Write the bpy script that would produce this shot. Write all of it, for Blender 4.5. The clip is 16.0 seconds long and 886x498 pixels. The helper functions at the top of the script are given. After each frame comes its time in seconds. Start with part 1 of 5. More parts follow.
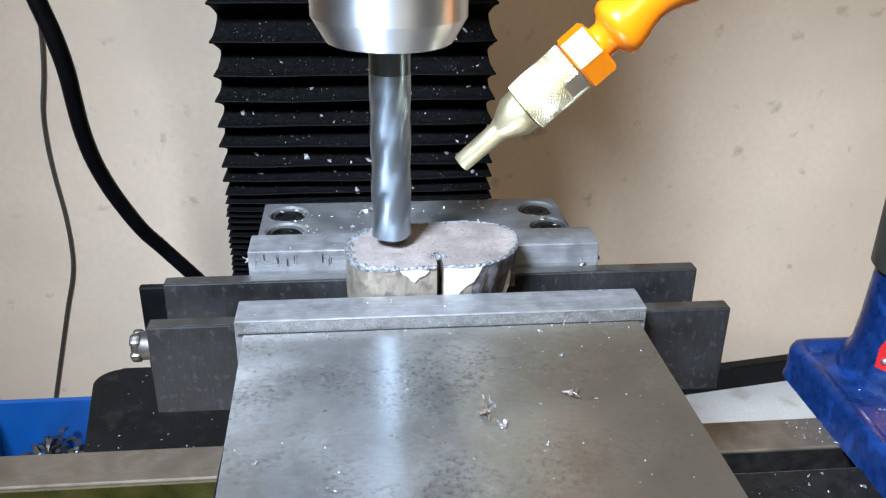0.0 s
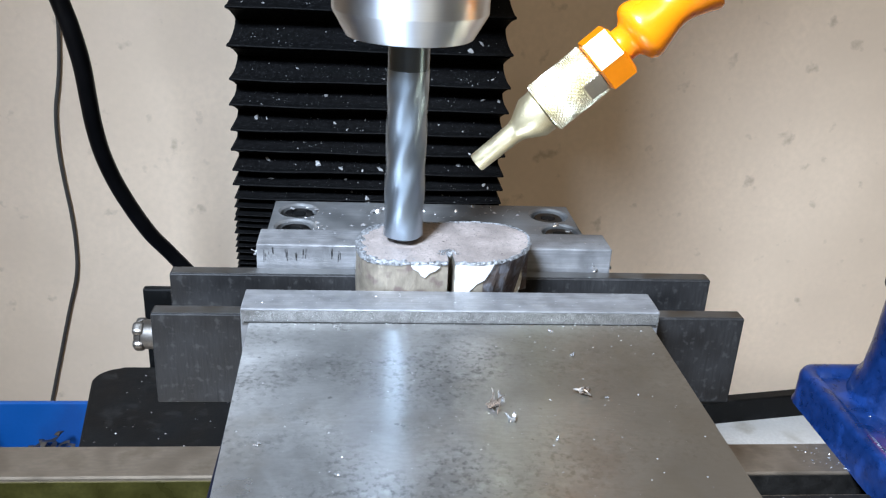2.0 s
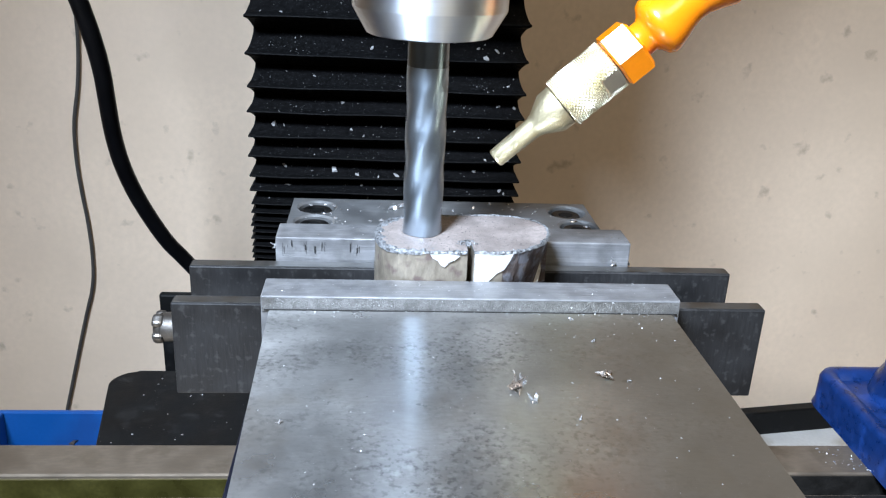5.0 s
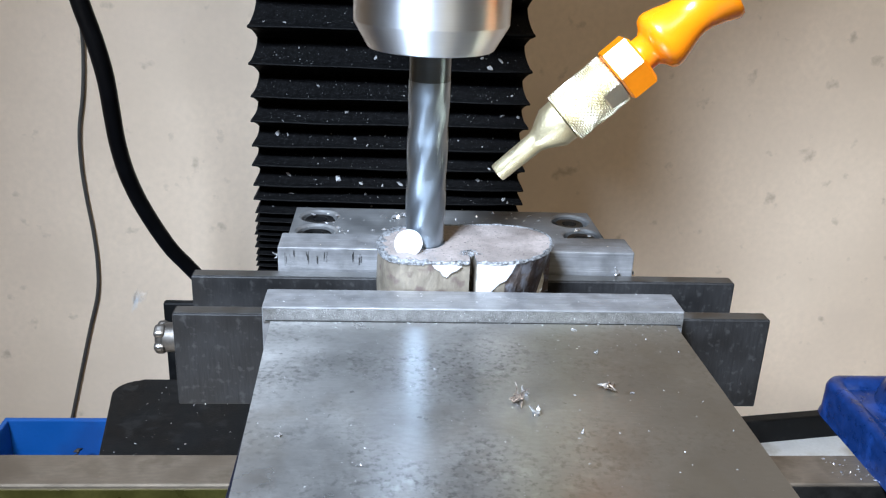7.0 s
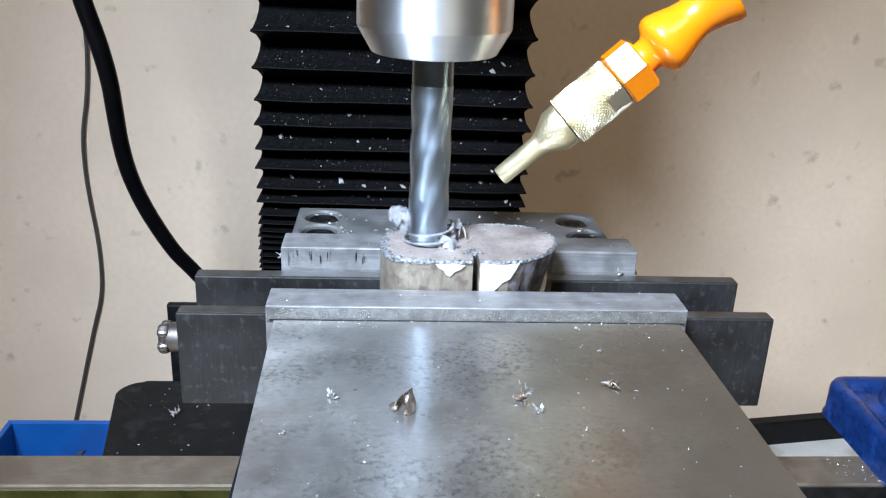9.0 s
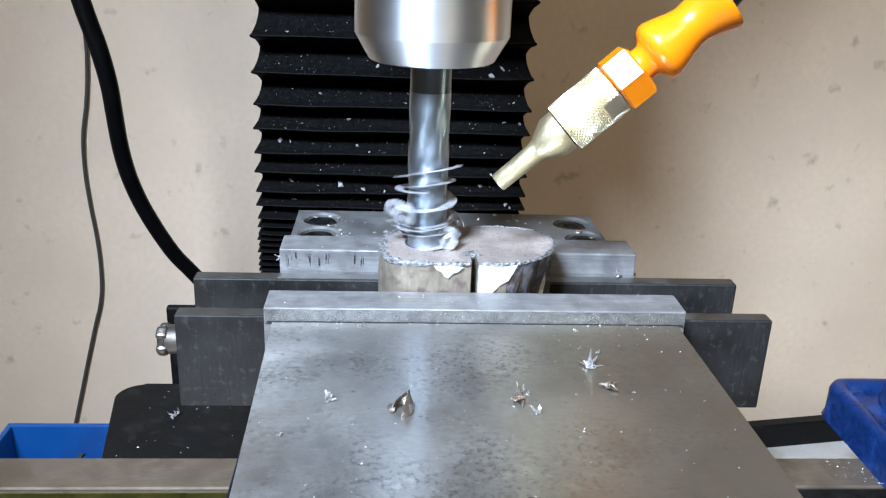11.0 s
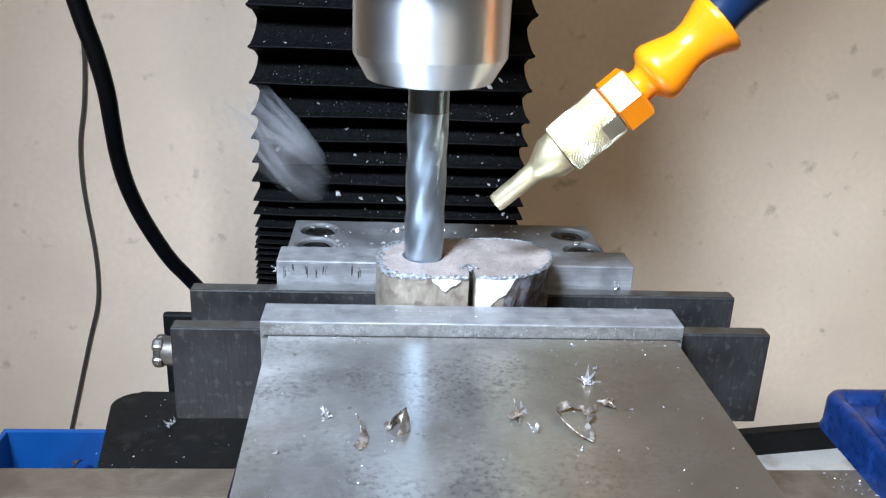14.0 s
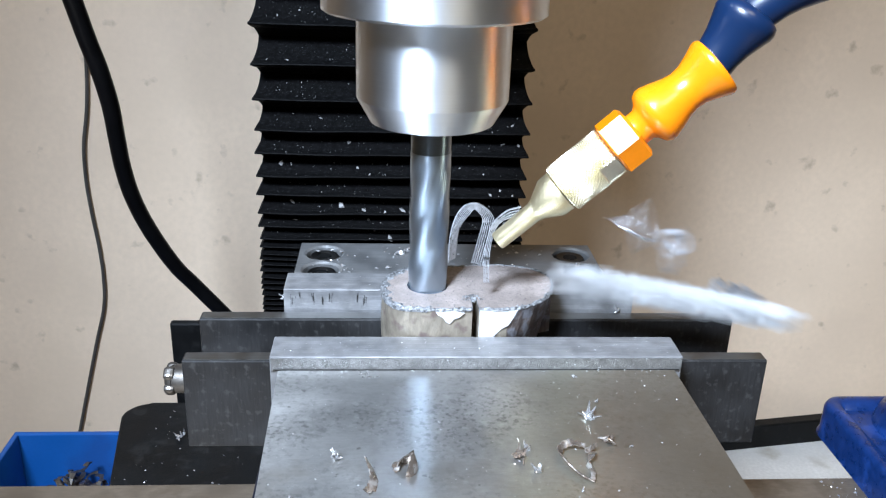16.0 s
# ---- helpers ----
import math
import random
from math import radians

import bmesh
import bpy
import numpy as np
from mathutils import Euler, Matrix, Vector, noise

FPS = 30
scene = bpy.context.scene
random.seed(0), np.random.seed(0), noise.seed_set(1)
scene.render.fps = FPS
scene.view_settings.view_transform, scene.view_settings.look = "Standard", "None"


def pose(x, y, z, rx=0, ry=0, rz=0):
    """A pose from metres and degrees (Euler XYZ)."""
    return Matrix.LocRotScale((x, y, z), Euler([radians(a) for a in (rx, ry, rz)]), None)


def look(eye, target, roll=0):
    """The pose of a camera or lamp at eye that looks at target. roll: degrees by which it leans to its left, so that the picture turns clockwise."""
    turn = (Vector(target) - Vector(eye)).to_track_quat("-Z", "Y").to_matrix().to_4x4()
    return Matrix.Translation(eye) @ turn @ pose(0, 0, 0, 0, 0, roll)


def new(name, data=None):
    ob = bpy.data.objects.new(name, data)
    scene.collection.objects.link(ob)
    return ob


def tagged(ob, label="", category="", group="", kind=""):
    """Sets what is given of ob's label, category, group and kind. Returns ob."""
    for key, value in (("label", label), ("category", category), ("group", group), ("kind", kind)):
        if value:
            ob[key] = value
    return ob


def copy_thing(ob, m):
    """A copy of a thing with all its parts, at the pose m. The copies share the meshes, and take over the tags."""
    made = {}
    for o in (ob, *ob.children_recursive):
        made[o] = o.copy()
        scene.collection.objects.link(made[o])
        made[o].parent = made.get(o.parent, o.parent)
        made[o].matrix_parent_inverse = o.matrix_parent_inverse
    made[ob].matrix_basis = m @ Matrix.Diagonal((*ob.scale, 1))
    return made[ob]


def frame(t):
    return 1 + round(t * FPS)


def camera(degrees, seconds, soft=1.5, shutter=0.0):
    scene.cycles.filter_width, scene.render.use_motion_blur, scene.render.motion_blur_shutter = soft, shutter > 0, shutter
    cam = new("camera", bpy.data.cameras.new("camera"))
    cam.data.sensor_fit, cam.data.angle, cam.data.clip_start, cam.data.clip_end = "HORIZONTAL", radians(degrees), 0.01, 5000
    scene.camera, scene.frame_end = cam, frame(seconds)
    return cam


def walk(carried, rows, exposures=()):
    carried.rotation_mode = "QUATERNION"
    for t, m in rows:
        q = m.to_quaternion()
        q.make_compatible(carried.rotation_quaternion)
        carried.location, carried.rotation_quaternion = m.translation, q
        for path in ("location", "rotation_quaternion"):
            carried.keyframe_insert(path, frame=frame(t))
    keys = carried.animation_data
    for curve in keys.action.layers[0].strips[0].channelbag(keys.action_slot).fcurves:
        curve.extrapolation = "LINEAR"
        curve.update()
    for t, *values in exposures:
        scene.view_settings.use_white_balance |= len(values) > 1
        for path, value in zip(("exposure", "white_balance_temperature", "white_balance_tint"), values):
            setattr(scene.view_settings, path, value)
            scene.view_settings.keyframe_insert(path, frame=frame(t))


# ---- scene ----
cam = camera(54.362, 16.0, soft=1.2, shutter=0.5)
PATH = [
    (0, (-0.01929, -0.02530, 0.20562), (0.00849, 0.24500, 0.07848), 0.937),
    (0.5, (-0.01878, -0.02319, 0.20315), (0.00791, 0.24924, 0.08039), 1.391),
    (1, (-0.02005, -0.02404, 0.19880), (0.00695, 0.24927, 0.07809), 1.992),
    (1.5, (-0.02329, -0.02743, 0.19085), (0.00396, 0.24734, 0.07354), 2.804),
    (2, (-0.02121, -0.02620, 0.19597), (0.00554, 0.24889, 0.07931), 3.098),
    (2.5, (-0.02073, -0.02565, 0.19676), (0.00450, 0.24983, 0.08068), 2.578),
    (3, (-0.02049, -0.02549, 0.19503), (0.00334, 0.25043, 0.07970), 2.423),
    (3.5, (-0.02109, -0.02680, 0.19288), (0.00203, 0.24982, 0.07908), 2.423),
    (4, (-0.02322, -0.03257, 0.18593), (-0.00028, 0.24496, 0.07435), 2.690),
    (4.5, (-0.02325, -0.03070, 0.18732), (-0.00028, 0.24749, 0.07738), 2.753),
    (7, (-0.02203, -0.02813, 0.18874), (-0.00152, 0.25126, 0.08142), 2.491),
    (7.5, (-0.02230, -0.02869, 0.18957), (-0.00224, 0.25089, 0.08266), 2.465),
    (8, (-0.02213, -0.03073, 0.18797), (-0.00240, 0.24908, 0.08158), 2.421),
    (8.5, (-0.02209, -0.03013, 0.18835), (-0.00248, 0.24973, 0.08208), 2.360),
    (9, (-0.02216, -0.02871, 0.18755), (-0.00259, 0.25129, 0.08165), 2.353),
    (11.5, (-0.02144, -0.02896, 0.18731), (-0.00222, 0.25146, 0.08247), 2.265),
    (12, (-0.02159, -0.02891, 0.18750), (-0.00245, 0.25151, 0.08265), 2.300),
    (12.5, (-0.02193, -0.02905, 0.18624), (-0.00251, 0.25145, 0.08164), 2.403),
    (13, (-0.02234, -0.02906, 0.18501), (-0.00266, 0.25150, 0.08061), 2.520),
    (13.5, (-0.02240, -0.02861, 0.18570), (-0.00261, 0.25209, 0.08168), 2.541),
    (14, (-0.02149, -0.02722, 0.18984), (-0.00144, 0.25329, 0.08540), 2.541),
    (14.5, (-0.02447, -0.02827, 0.19957), (-0.00408, 0.25152, 0.09326), 2.462),
    (15, (-0.02175, -0.02690, 0.20576), (-0.00201, 0.25196, 0.09694), 2.117),
    (15.5, (-0.02209, -0.02611, 0.20600), (-0.00251, 0.25204, 0.09531), 1.927),
    (16, (-0.02262, -0.02665, 0.20432), (-0.00284, 0.25104, 0.09253), 1.973),
]
walk(cam, [(t, look(eye, target, roll)) for t, eye, target, roll in PATH])

# ---- world and lights ----
world = bpy.data.worlds.new("room_air")
world.use_nodes = True
world.node_tree.nodes["Background"].inputs[0].default_value = (0.9, 0.95, 1.0, 1)
world.node_tree.nodes["Background"].inputs[1].default_value = 0.02
scene.world = world


def lamp(name, eye, target, size, watts, colour, spread=180):
    data = bpy.data.lights.new(name, "AREA")
    data.shape, data.size, data.energy, data.color, data.spread = "DISK", size, watts, colour, radians(spread)
    ob = new(name, data)
    ob.matrix_world = look(eye, target)
    return ob


# machine lamp, high in front and to the left of the vise, and an added warm overhead fill
lamp("machine_lamp_light", (-0.290, -0.299, 0.665), (-0.014, 0.178, 0.10), 0.20, 2.85, (0.68, 0.83, 1.05), 53)
lamp("overhead_fill_light", (0.35, -0.85, 1.57), (0.2, -0.6, 0.1), 0.9, 18.5, (1.0, 0.88, 0.68))
scene.view_settings.exposure = 0.0

# ---- materials ----


def mat(name, base, rough=0.5, metal=0.0, vary=0.15, scale=120.0, fine=1500.0, bump=0.15, stretch=(1, 1, 1),
        stain=None, stain_amount=0.5, stain_scale=40.0, stain_from=0.56, coat=0.0, rough_vary=0.12, spec=0.5, aniso=0.0, grain="", pits=0.0):
    """Procedural surface: two scales of colour variation, stains, roughness change and fine relief."""
    m = bpy.data.materials.new(name)
    m.use_nodes = True
    nt = m.node_tree
    b = nt.nodes["Principled BSDF"]
    co = nt.nodes.new("ShaderNodeTexCoord")
    mp = nt.nodes.new("ShaderNodeMapping")
    mp.inputs["Scale"].default_value = stretch
    nt.links.new(co.outputs["Object"], mp.inputs[0])

    def noise_tex(s, detail, src):
        n = nt.nodes.new("ShaderNodeTexNoise")
        n.inputs["Scale"].default_value, n.inputs["Detail"].default_value = s, detail
        nt.links.new(src, n.inputs["Vector"])
        return n.outputs["Fac"]

    def rng(src, a, c, lo, hi):
        r = nt.nodes.new("ShaderNodeMapRange")
        for i, v in enumerate((a, c, lo, hi)):
            r.inputs[i + 1].default_value = v
        nt.links.new(src, r.inputs[0])
        return r.outputs[0]

    def mix(fac, one, two):
        x = nt.nodes.new("ShaderNodeMix")
        x.data_type = "RGBA"
        if isinstance(fac, float):
            x.inputs[0].default_value = fac
        else:
            nt.links.new(fac, x.inputs[0])
        for i, v in ((6, one), (7, two)):
            if isinstance(v, tuple):
                x.inputs[i].default_value = (*v, 1)
            else:
                nt.links.new(v, x.inputs[i])
        return x.outputs[2]

    coarse, small = noise_tex(scale, 5, co.outputs["Object"]), noise_tex(fine, 3, mp.outputs[0])
    dark = tuple(c * (1 - vary) for c in base)
    light = tuple(min(1, c * (1 + vary)) for c in base)
    col = mix(rng(coarse, 0.3, 0.7, 0, 1), dark, light)
    col = mix(rng(small, 0.3, 0.7, 0, 0.55), col, tuple(c * (1 - 1.2 * vary) for c in base))
    if stain:
        blot = noise_tex(stain_scale, 8, co.outputs["Object"])
        col = mix(rng(blot, stain_from, stain_from + 0.1, 0, stain_amount), col, stain)
    if pits:
        def times(one, two):
            n = nt.nodes.new("ShaderNodeMath")
            n.operation = "MULTIPLY"
            nt.links.new(one, n.inputs[0])
            nt.links.new(two, n.inputs[1])
            return n.outputs[0]

        # fine rust pits in clusters, a few larger ones, and painted-in yellow and brown reflections
        patch = rng(noise_tex(48, 4, co.outputs["Object"]), 0.42, 0.62, 0.10, 1)
        col = mix(times(rng(noise_tex(900, 6, co.outputs["Object"]), 0.50, 0.66, 0, pits), patch), col, tuple(c * 0.4 for c in base))
        col = mix(times(rng(noise_tex(520, 8, co.outputs["Object"]), 0.52, 0.72, 0, 0.55), patch), col, tuple(min(1, c * 1.5) for c in base))
        col = mix(rng(noise_tex(330, 3, co.outputs["Object"]), 0.70, 0.74, 0, pits), col, tuple(c * 0.45 for c in base))
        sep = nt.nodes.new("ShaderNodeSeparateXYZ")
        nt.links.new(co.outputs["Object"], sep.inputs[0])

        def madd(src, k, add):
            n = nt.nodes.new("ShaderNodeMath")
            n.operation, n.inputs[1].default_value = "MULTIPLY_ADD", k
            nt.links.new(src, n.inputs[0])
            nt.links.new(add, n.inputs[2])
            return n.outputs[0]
        # the nozzle's yellow and the wall's brown reflection, put into the base colour
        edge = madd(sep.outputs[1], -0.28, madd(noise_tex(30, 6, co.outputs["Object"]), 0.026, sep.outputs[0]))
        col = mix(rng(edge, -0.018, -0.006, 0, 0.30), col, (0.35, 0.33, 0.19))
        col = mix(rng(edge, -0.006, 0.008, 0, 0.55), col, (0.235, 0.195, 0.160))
    nt.links.new(col, b.inputs["Base Color"])
    nt.links.new(rng(coarse, 0.3, 0.7, rough - rough_vary, rough + rough_vary), b.inputs["Roughness"])
    b.inputs["Metallic"].default_value = metal
    b.inputs["Specular IOR Level"].default_value = spec
    b.inputs["Coat Weight"].default_value = coat
    b.inputs["Coat Roughness"].default_value = 0.12
    b.inputs["Anisotropic"].default_value = aniso
    if grain:
        tg = nt.nodes.new("ShaderNodeTangent")
        if grain == "turned":
            tg.direction_type, tg.axis = "RADIAL", "Z"
            b.inputs["Anisotropic Rotation"].default_value = 0.25
        else:
            tg.direction_type, tg.uv_map = "UV_MAP", grain
        nt.links.new(tg.outputs[0], b.inputs["Tangent"])
    if bump:
        bp = nt.nodes.new("ShaderNodeBump")
        bp.inputs["Strength"].default_value, bp.inputs["Distance"].default_value = bump, 0.0002
        nt.links.new(small, bp.inputs["Height"])
        nt.links.new(bp.outputs[0], b.inputs["Normal"])
    return m


GROUND = mat("ground_steel", (0.275, 0.277, 0.277), 0.40, 0.75, 0.2, 120, 1300, 0.25, (0.05, 1, 1), (0.22, 0.21, 0.19), 0.45, 55)
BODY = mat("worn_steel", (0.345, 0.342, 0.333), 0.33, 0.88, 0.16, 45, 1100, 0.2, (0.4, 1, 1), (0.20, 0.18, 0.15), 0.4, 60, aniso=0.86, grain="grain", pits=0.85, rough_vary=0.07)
JAW = mat("jaw_steel", (0.26, 0.26, 0.265), 0.44, 0.55, 0.28, 220, 2200, 0.6, (0.03, 1, 1), (0.27, 0.27, 0.26), 0.4, 300, rough_vary=0.06)
ROUGH = mat("sawn_steel", (0.21, 0.207, 0.20), 0.45, 0.6, 0.3, 500, 2600, 1.0, (1, 1, 1), stain=(0.09, 0.085, 0.08), stain_amount=0.6, stain_scale=3800, stain_from=0.53)
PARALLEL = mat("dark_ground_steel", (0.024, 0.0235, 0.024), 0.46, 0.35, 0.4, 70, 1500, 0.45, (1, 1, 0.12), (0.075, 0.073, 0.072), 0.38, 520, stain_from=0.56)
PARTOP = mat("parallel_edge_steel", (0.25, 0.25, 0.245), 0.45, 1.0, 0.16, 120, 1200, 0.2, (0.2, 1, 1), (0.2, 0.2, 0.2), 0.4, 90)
TABLE = mat("cast_iron_table", (0.275, 0.225, 0.172), 0.46, 0.8, 0.2, 60, 900, 0.2, (0.3, 1, 1), (0.13, 0.095, 0.062), 0.5, 60)
SLOT = mat("oily_slot", (0.058, 0.052, 0.013), 0.35, 0.4, 0.4, 90, 800, 0.3)
CRUST = mat("scaled_steel", (0.285, 0.243, 0.223), 0.6, 0.25, 0.3, 130, 1000, 1.0, (1, 1, 1), (0.10, 0.088, 0.085), 0.55, 1200, stain_from=0.60)
FLANK = mat("torn_flank", (0.17, 0.14, 0.13), 0.45, 0.5, 0.6, 240, 900, 1.0, (1, 1, 0.06), (0.30, 0.32, 0.37), 0.7, 330, stain_from=0.5)
SIDE = mat("tempered_side", (0.25, 0.215, 0.168), 0.45, 0.4, 0.25, 260, 1100, 0.6, (1, 1, 0.6), (0.135, 0.095, 0.09), 0.8, 230, stain_from=0.52)
SLAG = mat("torch_slag", (0.22, 0.226, 0.234), 0.5, 0.35, 0.5, 900, 2500, 0.8, stain=(0.03, 0.03, 0.03), stain_amount=0.85, stain_scale=1300, stain_from=0.53)
SCALE = mat("loose_scale", (0.105, 0.092, 0.086), 0.6, 0.2, 0.5, 900, 2500, 0.6)
BRIGHT = mat("fresh_cut_steel", (0.70, 0.71, 0.72), 0.32, 0.45, 0.08, 300, 2500, 0.15)
NUT = mat("turned_steel", (0.76, 0.81, 0.88), 0.46, 1.0, 0.04, 120, 2400, 0.05, (0.02, 0.02, 1), rough_vary=0.02, aniso=0.89, grain="turned", coat=0.5)
TOOL = mat("coated_carbide", (0.385, 0.455, 0.53), 0.37, 1.0, 0.06, 200, 1800, 0.05, rough_vary=0.04, aniso=0.3, grain="turned")
# the tool's colour at half strength: the nut's dark reflection painted in
SHANK = mat("carbide_shank", (0.19, 0.225, 0.265), 0.30, 1.0, 0.05, 200, 1800, 0.03, rough_vary=0.03)
BRASS = mat("nickel_brass", (0.90, 0.84, 0.66), 0.42, 1.0, 0.06, 200, 2200, 0.25, rough_vary=0.05)
SPOUT = mat("matte_nickel_brass", (0.80, 0.70, 0.46), 0.43, 1.0, 0.06, 200, 2200, 0.5, rough_vary=0.05)
ORANGE = mat("orange_plastic", (0.82, 0.225, 0.004), 0.25, 0.0, 0.06, 60, 900, 0.03, coat=0.3, rough_vary=0.04)
NAVY = mat("navy_plastic", (0.003, 0.016, 0.055), 0.33, 0.0, 0.10, 60, 900, 0.03, coat=0.15, rough_vary=0.04)
RUBBER = mat("bellows_rubber", (0.003, 0.003, 0.0032), 0.6, 0.0, 0.5, 600, 2600, 0.6, stain=(0.022, 0.022, 0.023), stain_amount=0.55, stain_scale=1500, stain_from=0.58, spec=0.05)
BLACK = mat("black_sheet", (0.0048, 0.005, 0.0052), 0.5, 0.0, 0.3, 80, 1500, 0.3, stain=(0.014, 0.014, 0.014), stain_amount=0.5, stain_scale=140, spec=0.14)
HOSE = mat("black_hose", (0.003, 0.003, 0.0036), 0.42, 0.0, 0.3, 80, 900, 0.1, spec=0.14)
WIRE = mat("thin_wire", (0.05, 0.045, 0.04), 0.5, 0.0, 0.2, 80, 900, 0.1)
BLUE = mat("blue_enamel", (0.004, 0.022, 0.10), 0.33, 0.0, 0.35, 260, 1600, 0.3, coat=0.2, stain=(0.012, 0.05, 0.22), stain_amount=0.5, stain_scale=110)
VISEBLUE = mat("vise_blue_paint", (0.0035, 0.0048, 0.0105), 0.4, 0.0, 0.3, 60, 900, 0.2, spec=0.2)
BIN = mat("blue_bin_plastic", (0.005, 0.085, 0.33), 0.42, 0.0, 0.12, 30, 500, 0.1, stain=(0.008, 0.05, 0.20), stain_amount=0.6, stain_scale=25)
RED = mat("red_badge", (0.62, 0.02, 0.02), 0.35, 0.0, 0.15, 90, 900, 0.1)
CAP = mat("olive_cap", (0.055, 0.055, 0.045), 0.5, 0.0, 0.2, 70, 900, 0.2)
WALL = mat("dirty_plaster_wall", (0.685, 0.54, 0.405), 0.7, 0.0, 0.09, 14, 260, 0.2, (1, 1, 1), (0.30, 0.23, 0.16), 0.6, 70, stain_from=0.645)
ROOM = mat("room_plaster", (0.42, 0.42, 0.42), 0.8, 0.0, 0.06, 3, 60, 0.1)
TRAY = mat("white_tray_paint", (0.52, 0.51, 0.49), 0.45, 0.0, 0.15, 30, 500, 0.1, stain=(0.24, 0.20, 0.14), stain_amount=0.6, stain_scale=22)
BOLT = mat("dull_zinc", (0.16, 0.145, 0.13), 0.42, 0.9, 0.2, 150, 1500, 0.25)
CHIP = mat("steel_chip", (0.62, 0.62, 0.63), 0.26, 0.8, 0.2, 400, 2500, 0.2)
# near-black for the slot's painted shade, the table's black sheet and packed dirt
SHADE_GRIME = mat("dirt_and_shade_black", (0.012, 0.011, 0.010), 0.5, 0.0, 0.4, 200, 1200, 0.5, spec=0.2)
SWARF = mat("bright_swarf", (0.54, 0.55, 0.58), 0.36, 0.6, 0.35, 900, 2500, 0.4)
HOLE = mat("dark_screw", (0.10, 0.10, 0.10), 0.4, 1.0, 0.3, 300, 1500, 0.2)
FLECK = mat("dull_fleck", (0.26, 0.255, 0.25), 0.5, 0.1, 0.4, 400, 2500, 0.2)
DUST = mat("steel_dust", (0.13, 0.13, 0.13), 0.6, 0.1, 0.5, 900, 2500, 0.2)
FINE = mat("fine_chip", (0.46, 0.46, 0.455), 0.42, 0.6, 0.3, 900, 2500, 0.2)
BRASSCHIP = mat("tinted_chip", (0.34, 0.28, 0.235), 0.28, 0.75, 0.55, 500, 2500, 0.4, stain=(0.62, 0.60, 0.58), stain_amount=0.9, stain_scale=420, stain_from=0.52)

# ---- mesh helpers ----


def link(name, bm, material, smooth=None):
    """bmesh to mesh object; smooth: degrees under which an edge is shaded smooth."""
    bmesh.ops.recalc_face_normals(bm, faces=bm.faces)
    me = bpy.data.meshes.new(name)
    bm.to_mesh(me)
    bm.free()
    uv = me.uv_layers.new(name="grain")
    co = np.empty(len(me.vertices) * 3)
    me.vertices.foreach_get("co", co)
    ix = np.empty(len(me.loops), dtype=np.int32)
    me.loops.foreach_get("vertex_index", ix)
    co = co.reshape(-1, 3)[ix]
    uv.data.foreach_set("uv", np.stack((co[:, 1], -co[:, 0]), 1).ravel().astype(np.float32))
    for mt in (material if isinstance(material, (list, tuple)) else [material]):
        me.materials.append(mt)
    if smooth:
        me.shade_smooth()
        me.set_sharp_from_angle(angle=radians(smooth))
    return new(name, me)


def part(name, bm, material, parent, label="", smooth=None):
    ob = link(name, bm, material, smooth)
    ob.parent = parent
    return tagged(ob, label=label) if label else ob


def empty(name, at=(0, 0, 0)):
    ob = new(name)
    ob.empty_display_size = 0.01
    ob.location = at
    return ob


def box(x0, x1, y0, y1, z0, z1, bevel=0.0, seg=2):
    bm = bmesh.new()
    bmesh.ops.create_cube(bm, size=1, matrix=Matrix.Translation(((x0 + x1) / 2, (y0 + y1) / 2, (z0 + z1) / 2))
                          @ Matrix.Diagonal((x1 - x0, y1 - y0, z1 - z0, 1)))
    if bevel:
        bmesh.ops.bevel(bm, geom=bm.edges[:], offset=bevel, segments=seg, affect="EDGES", profile=0.5)
    return bm


def lathe(profile, n=64, m=Matrix()):
    """Solid of revolution about z from (radius, height) pairs."""
    bm = bmesh.new()
    rings = []
    for r, z in profile:
        if r < 1e-7:
            rings.append([bm.verts.new(m @ Vector((0, 0, z)))])
        else:
            rings.append([bm.verts.new(m @ Vector((r * math.cos(2 * math.pi * i / n), r * math.sin(2 * math.pi * i / n), z))) for i in range(n)])
    for a, b in zip(rings, rings[1:]):
        for i in range(n):
            j = (i + 1) % n
            q = [a[i % len(a)], a[j % len(a)], b[j % len(b)], b[i % len(b)]]
            q = list(dict.fromkeys(q))
            if len(q) > 2:
                bm.faces.new(q)
    for ring, keep in ((rings[0], len(rings[0]) > 2), (rings[-1], len(rings[-1]) > 2)):
        if keep:
            bm.faces.new(ring)
    return bm


def prism(outline, z0, z1, bevel=0.0):
    bm = bmesh.new()
    lo = [bm.verts.new((x, y, z0)) for x, y in outline]
    hi = [bm.verts.new((x, y, z1)) for x, y in outline]
    bm.faces.new(lo)
    top = bm.faces.new(hi)
    for i in range(len(lo)):
        j = (i + 1) % len(lo)
        bm.faces.new((lo[i], lo[j], hi[j], hi[i]))
    if bevel:
        bmesh.ops.bevel(bm, geom=list(top.edges), offset=bevel, segments=2, affect="EDGES", profile=0.5)
    return bm


def smooth_path(pts, n):
    """Catmull-Rom through the points, n steps a span."""
    p = [Vector(q) for q in pts]
    p = [2 * p[0] - p[1]] + p + [2 * p[-1] - p[-2]]
    out = []
    for i in range(1, len(p) - 2):
        a, b, c, d = p[i - 1:i + 3]
        for k in range(n):
            t = k / n
            out.append(0.5 * (2 * b + (c - a) * t + (2 * a - 5 * b + 4 * c - d) * t * t + (3 * b - a - 3 * c + d) * t ** 3))
    return out + [p[-2]]


